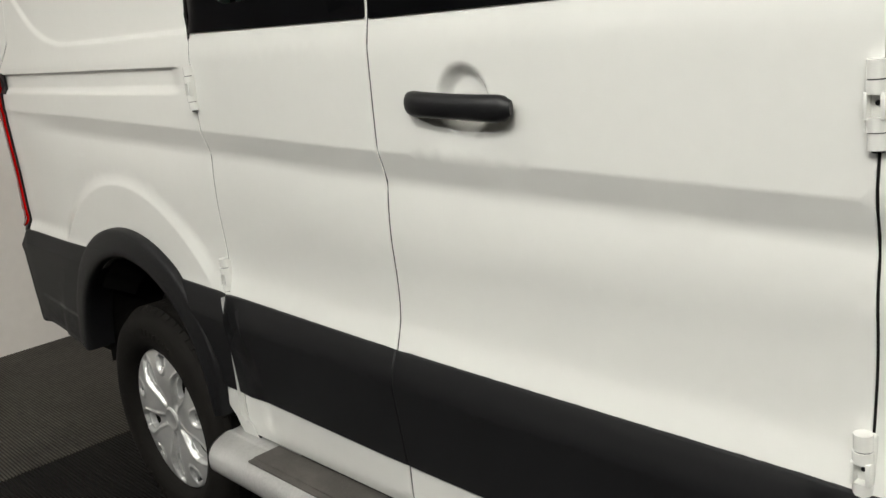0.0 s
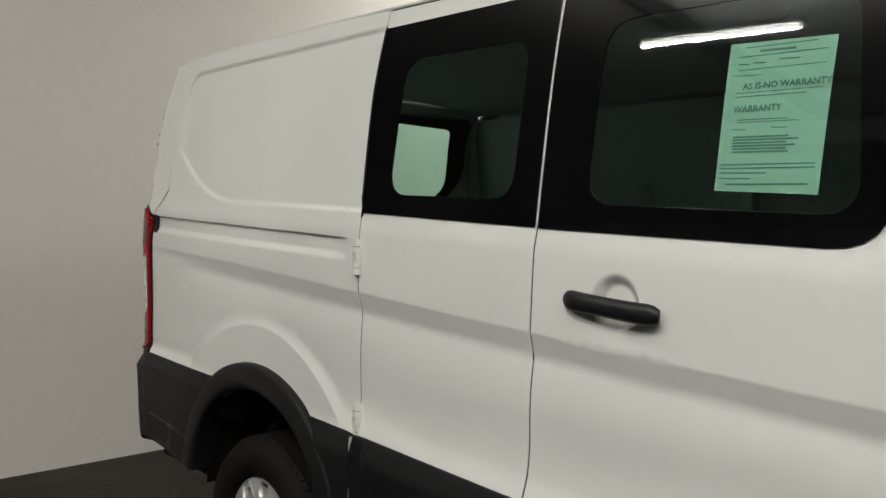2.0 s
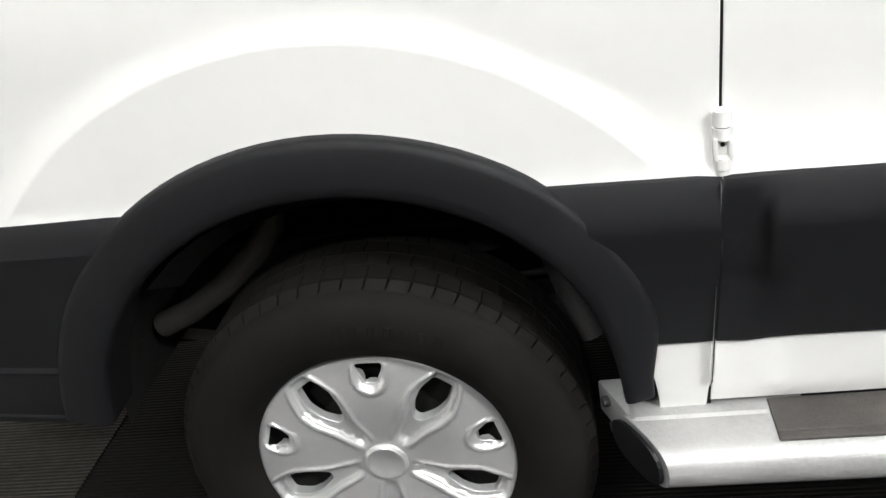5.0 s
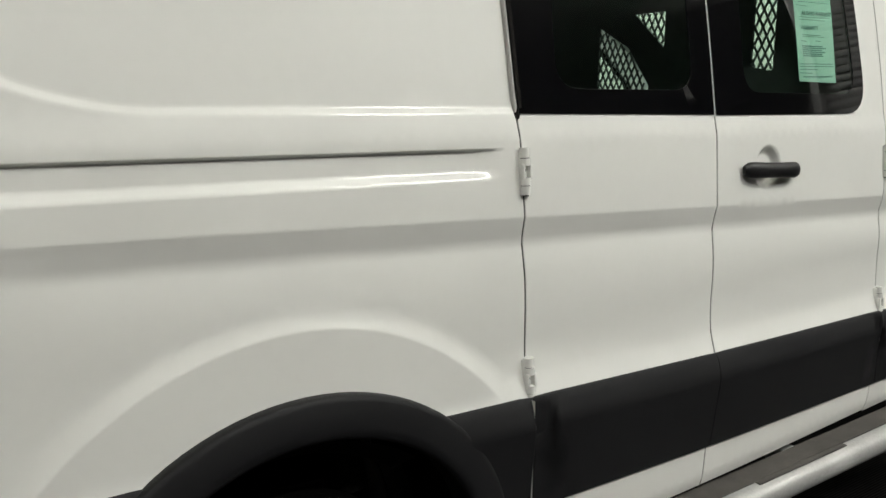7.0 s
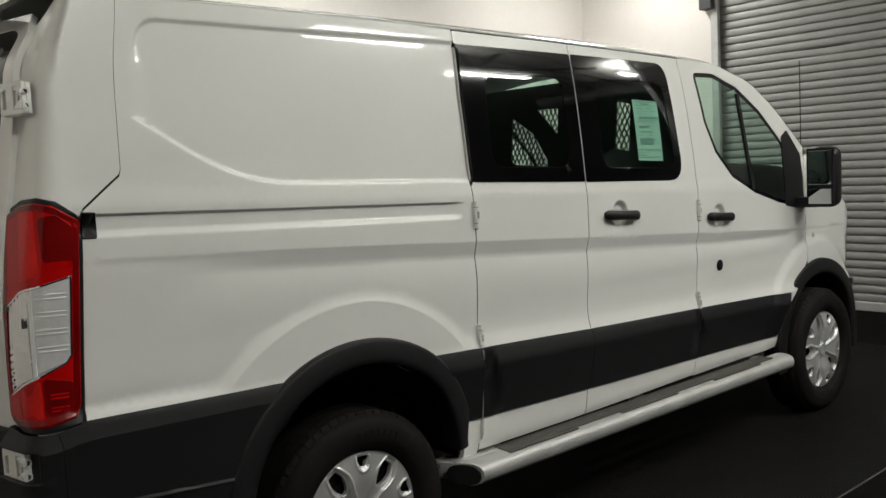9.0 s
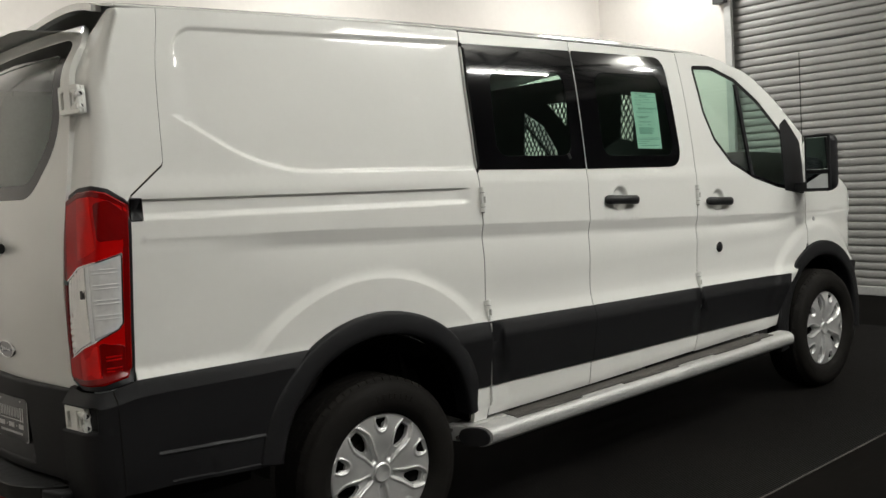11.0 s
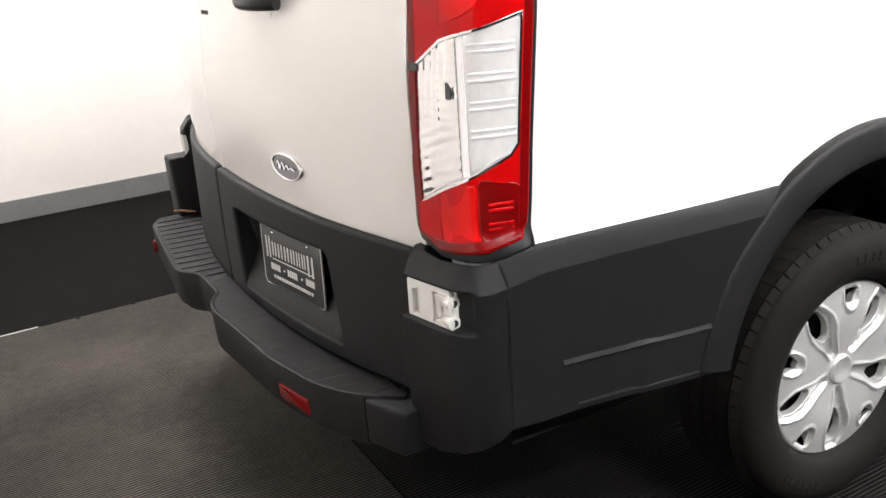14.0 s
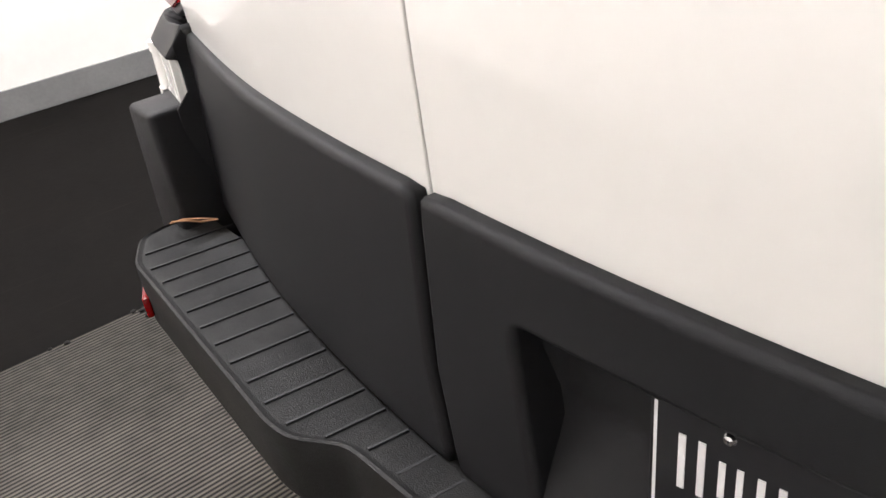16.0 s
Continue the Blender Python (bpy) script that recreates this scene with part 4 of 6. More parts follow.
def tail_lamp(van, sign):
    """Corner lamp: black-edged red lens with a slanted clear window."""
    mp = side(sign) if sign < 0 else pull(side(sign), 0.016)
    fx = (lambda p: p) if sign < 0 else flip
    e = -1.107
    out = [(-0.846, 1.43), (-0.879, 0.925), (-0.890, 0.893), (-0.96, 0.880), (-1.06, 0.878), (e, 0.900), (e, 1.38), (-1.095, 1.455), (-1.02, 1.482), (-0.95, 1.486), (-0.905, 1.475)]
    body = skin("tail_lamp", fx(out), pull(mp, -0.005), M_PLASTIC_FINE, van, step=0.025, depth=0.03, bevel=0.005, bstep=0.018, label="red and clear tail lamp with black edge")
    lens_out = [(-0.858, 1.425), (-0.889, 0.935), (-0.902, 0.908), (-0.965, 0.895), (-1.055, 0.893), (e + 0.012, 0.912), (e + 0.012, 1.375), (-1.085, 1.443), (-1.015, 1.468), (-0.95, 1.472), (-0.912, 1.462)]
    win = [(-0.885, 1.285), (-0.896, 1.075), (-0.91, 1.055), (e + 0.016, 0.965), (e + 0.016, 1.20), (-1.02, 1.247)]
    skin("lens", fx(lens_out), pull(mp, -0.012), M_RED, body, holes=[fx(win)], step=0.018, depth=0.010, bevel=0.004, bstep=0.014, label="red ribbed lens")
    skin("lens_edge", fx(lens_out), pull(mp, -0.0128), M_RED_DEEP, body, holes=[fx([tuple(p) for p in shrink(lens_out, 0.013)])], step=0.02, depth=0.004, bevel=0.002, bstep=0.014)
    skin("reversing_lens", fx([tuple(p) for p in shrink(win, 0.002)]), pull(mp, -0.009), M_CLEAR, body, step=0.02, depth=0.006, bevel=0.002, bstep=0.015, label="clear faceted lens")
    skin("lens_frame", fx(win), pull(mp, -0.0125), M_CHROME, body, holes=[fx([tuple(p) for p in shrink(win, 0.004)])], step=0.02, depth=0.005, bevel=0.001, bstep=0.015)
    skin("lens_block", fx(rounded([(-0.872, 1.41), (-0.877, 1.325), (-0.945, 1.325), (-0.945, 1.435), (-0.91, 1.445)], 0.010, 3)), pull(mp, -0.0132), M_RED_DEEP, body, step=0.03, depth=0.003, bevel=0.002)
    skin("lens_block", fx(rounded([(-0.900, 1.005), (-0.905, 0.915), (-0.965, 0.905), (-0.965, 1.02)], 0.010, 3)), pull(mp, -0.0132), M_RED_DEEP, body, step=0.03, depth=0.003, bevel=0.002)
    # inner chamber wall and rungs behind the clear part
    skin("lens_divider", fx([(-0.977, 1.262), (-0.977, 1.028), (-0.985, 1.025), (-0.985, 1.258)]), pull(mp, -0.0105), M_LENS_RIB, body, step=0.03, depth=0.004, bevel=0.001)
    chamber = [(-0.890, 1.277), (-0.899, 1.078), (-0.912, 1.060), (-0.974, 1.036), (-0.974, 1.258)]
    skin("reflector_panel", fx(chamber), pull(mp, -0.0100), M_LENS_PANEL, body, step=0.02, depth=0.003, bevel=0.001, label="bright reflector panel")
    for z in (1.240, 1.229, 1.194, 1.183, 1.148, 1.137, 1.102, 1.091):
        skin("lens_rib", fx([(-0.901, z + 0.0014), (-0.901, z - 0.0014), (-0.970, z - 0.0014), (-0.970, z + 0.0014)]), pull(mp, -0.0122), M_LENS_RIB, body, step=0.03, depth=0.004, bevel=0.0008)
    # mirror reflector of the reversing lamp: slanted broad flutes below, fine prisms above
    def prism(u, v):
        q = abs(u)
        low = 1 - smooth01(1.085, 1.125, v)
        wave = abs(((v + 0.35 * (q - 1.04)) / 0.019) % 1.0 - 0.5) * 0.0032 * low
        wave += (abs((v / 0.0150) % 1.0 - 0.5) * 0.0026 * (0.4 + 0.6 * bump01(1.015, 0.04, q)) + abs((q / 0.0170) % 1.0 - 0.5) * 0.0050) * (1 - low)
        wave += 0.0030 * bump01(1.045, 0.030, q) * low
        return pull(mp, -0.0092 - wave * smooth01(-e - 0.020, -e - 0.032, q))(u, v)
    pane = [(-0.988, 1.252), (-0.988, 1.026), (e + 0.021, 0.974), (e + 0.021, 1.196), (-1.022, 1.240)]
    skin("reflector", fx(pane), prism, M_FACET, body, step=0.0030, depth=0.003, bevel=0.001, label="faceted mirror reflector")
    for u, zc, w, h in ((-1.000, 1.168, 0.003, 0.013), (-1.083, 1.203, 0.010, 0.007)):
        skin("bulb_gap", fx([(u + w, zc + h * 0.4), (u + w, zc - h), (u - w, zc - h), (u - w, zc + h)]), pull(mp, -0.0150), M_STEEL, body, step=0.03, depth=0.002, bevel=0.001, label="dark gap behind the clear lens")
    for z in (0.932, 0.942, 0.966, 0.976):
        skin("lens_rib", fx([(-0.912, z + 0.0016), (-0.912, z - 0.0016), (-0.952, z - 0.0016), (-0.952, z + 0.0016)]), pull(mp, -0.0150), M_RED, body, step=0.03, depth=0.003, bevel=0.001)
    skin("lens_panel", fx(rounded([(-0.972, 1.012), (-0.972, 0.912), (-1.028, 0.908), (-1.028, 0.990)], 0.006, 2)), pull(mp, -0.0136), M_RED_GLOW, body, step=0.03, depth=0.003, bevel=0.002)
    skin("lens_panel", fx(rounded([(-1.036, 0.985), (-1.036, 0.908), (-1.088, 0.915), (-1.088, 0.968)], 0.006, 2)), pull(mp, -0.0132), M_RED, body, step=0.03, depth=0.003, bevel=0.002)
    skin("lens_panel", fx(rounded([(-0.955, 1.455), (-0.955, 1.30), (-0.975, 1.285), (-1.015, 1.27), (-1.015, 1.452)], 0.006, 2)), pull(mp, -0.0134), M_RED_GLOW, body, step=0.03, depth=0.003, bevel=0.002)
    # dark tab toward the rail
    skin("rail_tab", fx(rounded([(-0.806, 1.442), (-0.840, 1.445), (-0.844, 1.378), (-0.808, 1.376)], 0.004, 2)), pull(mp, -0.003), M_PLASTIC_FINE, body, step=0.03, depth=0.012, bevel=0.002)
    return body


def rear_hinge(parent, z, sign, lower):
    """White stepped hinge that wraps the rear corner: a plate on the door, an arm with a slot, and two knuckles."""
    mp = side(sign)
    fx = (lambda p: p) if sign < 0 else flip
    h = 0.042
    a, b = -1.015 + rear_lean(z), -1.126 + rear_lean(z)
    base = skin("rear_hinge", fx(rounded([(a, z + h), (a, z - h), (b, z - h), (b, z + h)], 0.008, 3)), pull(mp, -0.034), M_WHITE, parent,
                holes=[fx(rounded([(a - 0.004, z + 0.033), (a - 0.004, z - 0.031), (a - 0.046, z - 0.031), (a - 0.046, z + 0.033)], 0.004, 2)),
                       fx(rounded([(a - 0.080, z + 0.030), (a - 0.080, z - 0.030), (b + 0.008, z - 0.030), (b + 0.008, z + 0.022)], 0.003, 2))],
                step=0.015, depth=0.018, bevel=0.003, bstep=0.01, label="white painted door hinge on the rear corner")
    skin("hinge_plate", fx([(a + 0.004, z + 0.040), (a + 0.004, z - 0.040), (b - 0.002, z - 0.040), (b - 0.002, z + 0.040)]), pull(mp, -0.0235), M_WHITE, base, step=0.02, depth=0.012)
    skin("hinge_boss", fx(rounded([(b + 0.020, z + 0.008), (b + 0.020, z - 0.008), (b + 0.032, z - 0.008), (b + 0.032, z + 0.008)], 0.003, 2)), pull(mp, -0.0245), M_PLASTIC_FINE, base, step=0.02, depth=0.002)
    if sign > 0:
        o = Vector(pull(mp, -0.026)(-a, z))
        part("knuckle", rod((o.x, o.y, z - 0.046), (o.x, o.y, z + 0.046), 0.016, 16), M_WHITE, base, smooth=40)
        for zz in (z - 0.040, z + 0.040):
            part("collar", rod((o.x, o.y, zz - 0.008), (o.x, o.y, zz + 0.008), 0.0185, 16), M_WHITE, base, smooth=40)
        return base
    for zz, up in ((z + 0.018, 1), (z - 0.020, -1)):
        o = Vector(pull(mp, -0.033)(a, zz))
        arm = [(a + 0.004, zz + 0.010 * up), (a + 0.004, zz - 0.009 * up), (a - 0.014, zz - 0.009 * up), (a - 0.020, zz), (a - 0.034, zz + 0.003 * up), (a - 0.034, zz + 0.010 * up)]
        skin("knuckle_arm", arm, pull(mp, -0.036), M_WHITE, base, step=0.012, depth=0.012, bevel=0.002, bstep=0.006)
        part("knuckle", rod((o.x + 0.006, o.y - 0.007, zz), (o.x + 0.006, o.y + 0.014, zz), 0.0125, 18), M_WHITE, base, smooth=40)
        part("pin", rod((o.x + 0.006, o.y - 0.0085, zz), (o.x + 0.006, o.y, zz), 0.0068, 12), M_PLASTIC_FINE, base)
    skin("hinge_step", [(a - 0.030, z + 0.016), (a - 0.030, z - 0.018), (a - 0.040, z - 0.018), (a - 0.040, z + 0.016)], pull(mp, -0.029), M_WHITE, base, step=0.012, depth=0.006)
    return base


def text_mesh(name, body, size, mat, parent, matrix, bold=0.0, extrude=0.0006, wide=1.0, label=""):
    cu = bpy.data.curves.new(name, "FONT")
    cu.body, cu.size, cu.extrude, cu.offset, cu.space_character = body, size, extrude, bold, wide
    cu.align_x, cu.align_y = "CENTER", "CENTER"
    cu.resolution_u = 3
    tmp = bpy.data.objects.new(name, cu)
    scene.collection.objects.link(tmp)
    me = bpy.data.meshes.new_from_object(tmp.evaluated_get(bpy.context.evaluated_depsgraph_get()))
    bpy.data.objects.remove(tmp)
    me.materials.clear()
    me.materials.append(mat)
    ob = new(name, me)
    ob.parent = parent
    ob.matrix_basis = matrix
    if label:
        ob["label"] = label
    return ob


def quarter_lines():
    """Lines along the pressed edges, so that the sheet follows them closely."""
    out = []
    for d in (0.010, 0.0015, -0.0015, -0.0045, -0.0075, -0.014, -0.041, -0.050, -0.058, -0.069):
        out.append([(x, 1.411 - 0.037 * x + d) for x in span(-0.83, 0.56, 90)])
    edge = recess_edge()
    pts = dense(edge, 0.016)
    for d in (-0.013, -0.008, -0.003, 0.003, 0.008, 0.013):
        ln = []
        for i, p in enumerate(pts):
            a, b = Vector(pts[max(0, i - 1)]), Vector(pts[min(len(pts) - 1, i + 1)])
            t = (b - a).normalized()
            lo, hi = -0.09, 0.09
            for _ in range(18):
                m = (lo + hi) / 2
                if recess_dist(p[0] + t.y * m, p[1] - t.x * m) < d:
                    lo = m
                else:
                    hi = m
            ln.append((p[0] + t.y * lo, p[1] - t.x * lo))
        out.append(ln)
    for e in (0.985, 0.995, 1.005, 1.015, 1.04, 1.08):
        out.append([((0.665 if math.cos(a) < 0 else 0.632) * e * math.cos(a), 0.40 + 0.690 * e * math.sin(a)) for a in [radians(v) for v in span(35, 145, 60)]])
    return out + crease_lines(-0.80, 0.55)[:-5]


def crease_lines(x0, x1):
    """Lines along the shoulder crease of the body side."""
    n = max(6, int((x1 - x0) / 0.03))
    up = [[(x, q + band_z(x) - band_z(1.0)) for x in span(x0, x1, n)] for q in (1.06, 1.10, 1.125, 1.145, 1.158, 1.172, 1.19, 1.202, 1.210, 1.214, 1.218, 1.228, 1.25)]
    return up + [[(x, mould_top(x) + d) for x in span(x0, x1, n)] for d in (0.012, 0.03, 0.045, 0.06, 0.085)]


def cup_lines(c):
    return [[(c[0] + 0.062 * q * math.cos(a), c[1] + (0.066 if math.sin(a) > 0 else 0.056) * q * math.sin(a)) for a in [2 * math.pi * i / 30 for i in range(31)]] for q in (0.2, 0.4, 0.56, 0.66, 0.76, 0.86, 0.96, 1.04)]


def build_van():
    van = empty("cargo_van", "white low-roof cargo van with black lower mouldings, parked indoors", "van")
    R, L = side(-1), side(1)
    O = outlines()

    # ---- side with the cargo doors
    quarter = skin("quarter_panel", O["quarter"], R, M_WHITE, van, step=0.021, bstep=0.02, lines=quarter_lines(), label="white pressed steel rear quarter panel")
    cap_out = [(u - GAP * 0.6, z + (0.004 if z < 1.55 else 0)) for u, z in REAR_SEAM] + [(-0.846, 1.434), (-0.905, 1.481), (-0.95, 1.492), (-1.02, 1.488), (-1.090, 1.463), (-1.121 + rear_lean(1.42), 1.42), (-1.121 + rear_lean(1.6), 1.6), (-1.121 + rear_lean(1.75), 1.75), (-1.121 + rear_lean(1.86), 1.86), (-1.020, 1.925), (-0.990, 1.972), (-0.950, 2.010), (-0.9, 2.030)]
    skin("corner_panel", cap_out, R, M_WHITE, van, step=0.024, bstep=0.02, label="white rear corner panel")
    skin("corner_panel", flip(cap_out), L, M_WHITE, van, step=0.04, bstep=0.03, label="white rear corner panel")
    back = skin("cargo_door", O["cargo_back"], R, M_WHITE, van, holes=[rounded(WIN_BACK, [0.02, 0.006, 0.006, 0.02], 3)], step=0.024, bstep=0.02, label="white hinged side cargo door", lines=crease_lines(0.57, 1.19))
    front = skin("cargo_door", O["cargo_front"], R, M_WHITE, van, holes=[rounded(WIN_FRONT, [0.02, 0.006, 0.10, 0.07], 6)], step=0.024, bstep=0.02, label="white hinged side cargo door with black handle", lines=cup_lines(CUPS[0]) + crease_lines(1.215, 2.04)[:8] + crease_lines(1.215, 2.04)[13:] + crease_lines(1.56, 2.04)[8:13] + crease_lines(1.215, 1.29)[8:13])
    clear_b = rounded([(0.695, 1.87), (0.675, 1.51), (1.13, 1.495), (1.14, 1.865)], 0.07, 6)
    clear_f = rounded([(1.355, 1.87), (1.34, 1.485), (1.90, 1.465), (1.87, 1.865)], 0.07, 6)
    window(rounded(PANE_BACK, [0.01, 0.004, 0.004, 0.01], 3), clear_b, glass_side, back, M_GLASS, "dark tinted window with broad black border", out=-0.0045)
    window(rounded(PANE_FRONT, [0.01, 0.004, 0.11, 0.08], 6), clear_f, glass_side, front, M_GLASS, "dark tinted window with a notice inside", out=-0.0045)
    cab_hole = rounded(WIN_CAB, [0.04, 0, 0, 0, 0, 0, 0.05, 0.05, 0, 0, 0, 0.03], 4)
    cab = skin("front_door", O["front"], R, M_WHITE, van, holes=[cab_hole], step=0.022, bstep=0.02, label="white front passenger door", lines=cup_lines(CUPS[1]) + crease_lines(2.08, 3.14)[:8] + crease_lines(2.08, 2.75)[13:] + crease_lines(2.38, 3.14)[8:13] + crease_lines(2.08, 2.12)[8:13])
    window(shrink(cab_hole, 0.001), [tuple(p) for p in shrink(cab_hole, 0.022)], R, cab, M_GLASS_CAB, "front door window in a black seal")
    part("window_divider", sweep([Vector(R(2.585, 1.33)) + Vector((0, -0.004, 0)), Vector(R(2.55, 1.83)) + Vector((0, -0.004, 0))], [(a * 0.012, b * 0.006) for a, b in ((-1, -1), (1, -1), (1, 1), (-1, 1))], up=Vector((0, 1, 0))), M_PLASTIC_FINE, cab)
    skin("sail_panel", rounded([(2.95, 1.60), (2.93, 1.225), (3.15, 1.19), (3.15, 1.50), (3.02, 1.635)], 0.01, 2), pull(R, -0.003), M_PLASTIC_FINE, cab, step=0.04, depth=0.008)
    fender = skin("fender", O["fender"], R, M_WHITE, van, step=0.035, bstep=0.025, label="white front fender", lines=crease_lines(3.18, 3.85)[:13])
    part("side_repeater", lathe([(0.001, 0), (0.012, 0.001), (0.016, 0.004)], 18), M_CLEAR, fender).matrix_basis = pose(3.26, -half_width(3.26, 1.03) - 0.004, 1.03)

    # black rubber seals, added behind the door gaps to stand for their deep shade
    for tab in (S1, S2, S3):
        part("door_seal", sweep([Vector(pull(R, 0.014)(seam(tab, z), z)) for z in span(0.44, 1.985, 60)], [(-0.012, -0.0045), (0.012, -0.0045), (0.012, 0.0045), (-0.012, 0.0045)], up=Vector((1, 0, 0))), M_UNDER, van, "black rubber seal strip, added to darken the door gap")
    part("door_seal", sweep([Vector(pull(R, 0.012)(x, lerp_table(TOP, x) - 0.008)) for x in span(0.58, 2.06, 20)], circle(0.008, 6)), M_UNDER, van)
    part("door_seal", sweep([Vector(pull(R, 0.011)(u, z)) for u, z in dense(REAR_SEAM, 0.03)], circle(0.010, 6), up=Vector((1, 0, 0))), M_UNDER, van)
    part("door_seal", sweep([Vector((rear_x(0.085, z) + 0.016, 0.085 + 0.017 * (1 - smooth01(0.85, 1.15, z)), z)) for z in span(0.56, 2.0, 30)], circle(0.014, 6), up=Vector((1, 0, 0))), M_UNDER, van)
    part("door_seal", sweep([Vector(R(3.166, z)) + Vector((0, 0.016, 0)) for z in span(0.88, 1.38, 12)], circle(0.012, 6), up=Vector((1, 0, 0))), M_UNDER, van)

    part("door_edge", grid_sheet(span(0.50, mould_top(0.55) - 0.004, 16), span(0, 1, 2), lambda u, v: (seam(S1, u) - GAP + 0.0008, -half_width(seam(S1, u) - 0.003, u) - 0.001 - 0.015 * v, u)), M_WHITE, van, "white sheet edge beside the moulding")

    # ---- the other side, closed
    quarter_l = ([(-0.842, 1.43), (-0.876, 0.86), (-0.50, 0.84)] + arc(0.01, 0.43, 0.452, 120, 0, 20) + [(0.462, 0.40), (1.96, 0.40)] + seam_line(S3, 0.42, 1.99, -GAP) + [(0.56, 2.026), (-0.3, 2.036)] + REAR_SEAM)
    skin("quarter_panel", flip(quarter_l), L, M_WHITE, van, step=0.05, bstep=0.04, label="white windowless cargo side")
    cab_l = skin("front_door", flip(O["front"]), L, M_WHITE, van, holes=[flip(cab_hole)], step=0.05, bstep=0.035, label="white driver door")
    window(flip(shrink(cab_hole, 0.001)), flip([tuple(p) for p in shrink(cab_hole, 0.022)]), L, cab_l, M_GLASS_CAB, "driver door window in a black seal")
    skin("fender", flip(O["fender"]), L, M_WHITE, van, step=0.06, bstep=0.04, label="white front fender")

    # ---- roof, windscreen, bonnet and nose
    def crown(x):
        return lerp_table([(-1.02, 2.05), (-0.93, 2.08), (-0.75, 2.11), (0.3, 2.12), (1.8, 2.10), (2.3, 2.075), (2.5, 2.04), (2.75, 1.95), (3.0, 1.79), (3.45, 1.47), (3.6, 1.39), (3.9, 1.24), (4.02, 1.12), (4.12, 0.98)], x)

    def top_at(x, t):
        ze, w = lerp_table(TOP, x) - 0.004, half_width(min(x, 4.0), lerp_table(TOP, x)) - 0.002
        if x > 4.0:
            w = max(0.5, w - 1.2 * (x - 4.0))
        k = abs(t)
        return (x, t * w, ze + (crown(x) - ze) * (1 - k ** (5.0 if x < 2.5 else 3.5)))
    ts = [math.copysign(1 - (1 - abs(t)) ** 1.6, t) for t in span(-1, 1, 36)]
    part("roof", grid_sheet(span(-0.845, 2.46, 40), ts, top_at), M_WHITE, van, "white steel roof", smooth=70)
    part("roof_edge", sweep([Vector(top_at(-0.845, t)) + Vector((0.006, 0, -0.010)) for t in span(-0.96, 0.96, 30)], [(-0.02, -0.012), (0.010, -0.012), (0.010, 0.008), (-0.02, 0.010)]), M_WHITE, van, "white roof lip above the rear doors", smooth=50)
    # raised lip along the roof edge
    for sgn in (-1, 1):
        part("roof_rail", sweep([(x, sgn * (half_width(x, lerp_table(TOP, x)) - 0.006), lerp_table(TOP, x) + 0.001) for x in span(-0.80, 2.3, 30)], circle(0.005, 8)), M_WHITE, van, smooth=60)
    ws = part("windscreen", grid_sheet(span(2.47, 3.46, 16), span(-0.93, 0.93, 20), top_at), M_GLASS_CAB, van, "clear windscreen", smooth=70)
    ws.visible_shadow = False
    for a, b in ((-1, -0.93), (0.93, 1)):
        part("windscreen_pillar", grid_sheet(span(2.46, 3.46, 16), span(a, b, 4), top_at), M_WHITE, van, smooth=70)
    part("bonnet", grid_sheet(span(3.462, 4.10, 18), span(-1, 1, 24), top_at), M_WHITE, van, "white bonnet", smooth=70)

    def nose(u, v):
        w = 0.985 - 0.02 * (0.9 - v)
        s = abs(u)
        return (4.13 - 0.34 * s ** 5 - 0.06 * s * s + (0.03 if v < 0.7 else 0), u * (w - 0.13), v)
    part("grille", grid_sheet(span(-1, 1, 24), span(0.68, 1.10, 8), lambda u, v: Vector(nose(u, v)) - Vector((0.02, 0, 0))), M_PLASTIC_FINE, van, "black grille", smooth=70)

    def fb(u, v):
        s = abs(u)
        return (4.20 - 0.52 * s ** 4, u * (0.985 - 0.02 * (v - 0.5)), v - 0.05 * s)
    part("front_bumper", grid_sheet(span(-1, 1, 30), span(0.30, 0.70, 8), fb), M_PLASTIC, van, "black plastic front bumper", smooth=70)
    skin("bumper_end", [(3.66, 0.40), (3.95, 0.36), (4.02, 0.40), (4.02, 0.68), (3.72, 0.72)], pull(R, -0.02), M_PLASTIC, van, step=0.05, depth=0.03, bevel=0.008)
    skin("headlamp", rounded([(3.80, 0.98), (4.02, 0.92), (4.035, 1.0), (3.86, 1.16)], 0.02, 3), pull(R, -0.004), M_CLEAR, van, step=0.04, depth=0.02, bevel=0.004, label="clear headlamp")

    # ---- lower mouldings
    def strip(a0, a1, inset=0.0):
        lo = [(x, mould_bottom(x)) for x in span(a0, a1, 10)]
        return lo + [(x, mould_top(x)) for x in span(a1, a0, 10)]
    moulding(quarter, [(0.40, mould_bottom(0.4)), (0.538, mould_bottom(0.54)), (seam(S1, 0.84) - GAP, mould_top(0.55)), (0.30, mould_top(0.30))], R)
    for tab0, tab1, door in ((S1, S2, back), (S2, S3, front)):
        a0, a1 = seam(tab0, 0.6) + GAP, seam(tab1, 0.6) - GAP
        b0, b1 = seam(tab0, 0.83) + GAP, seam(tab1, 0.82) - GAP
        moulding(door, [(x, mould_bottom(x)) for x in span(a0, a1, 8)] + [(x, mould_top(x)) for x in span(b1, b0, 8)], R, label="black plastic lower door moulding")
    b0 = seam(S3, 0.8) + GAP
    moulding(cab, [(x, mould_bottom(x)) for x in span(seam(S3, 0.6) + GAP, 2.80, 8)] + [(x, mould_top(x)) for x in span(2.92, b0, 8)], R, label="black plastic lower door moulding")

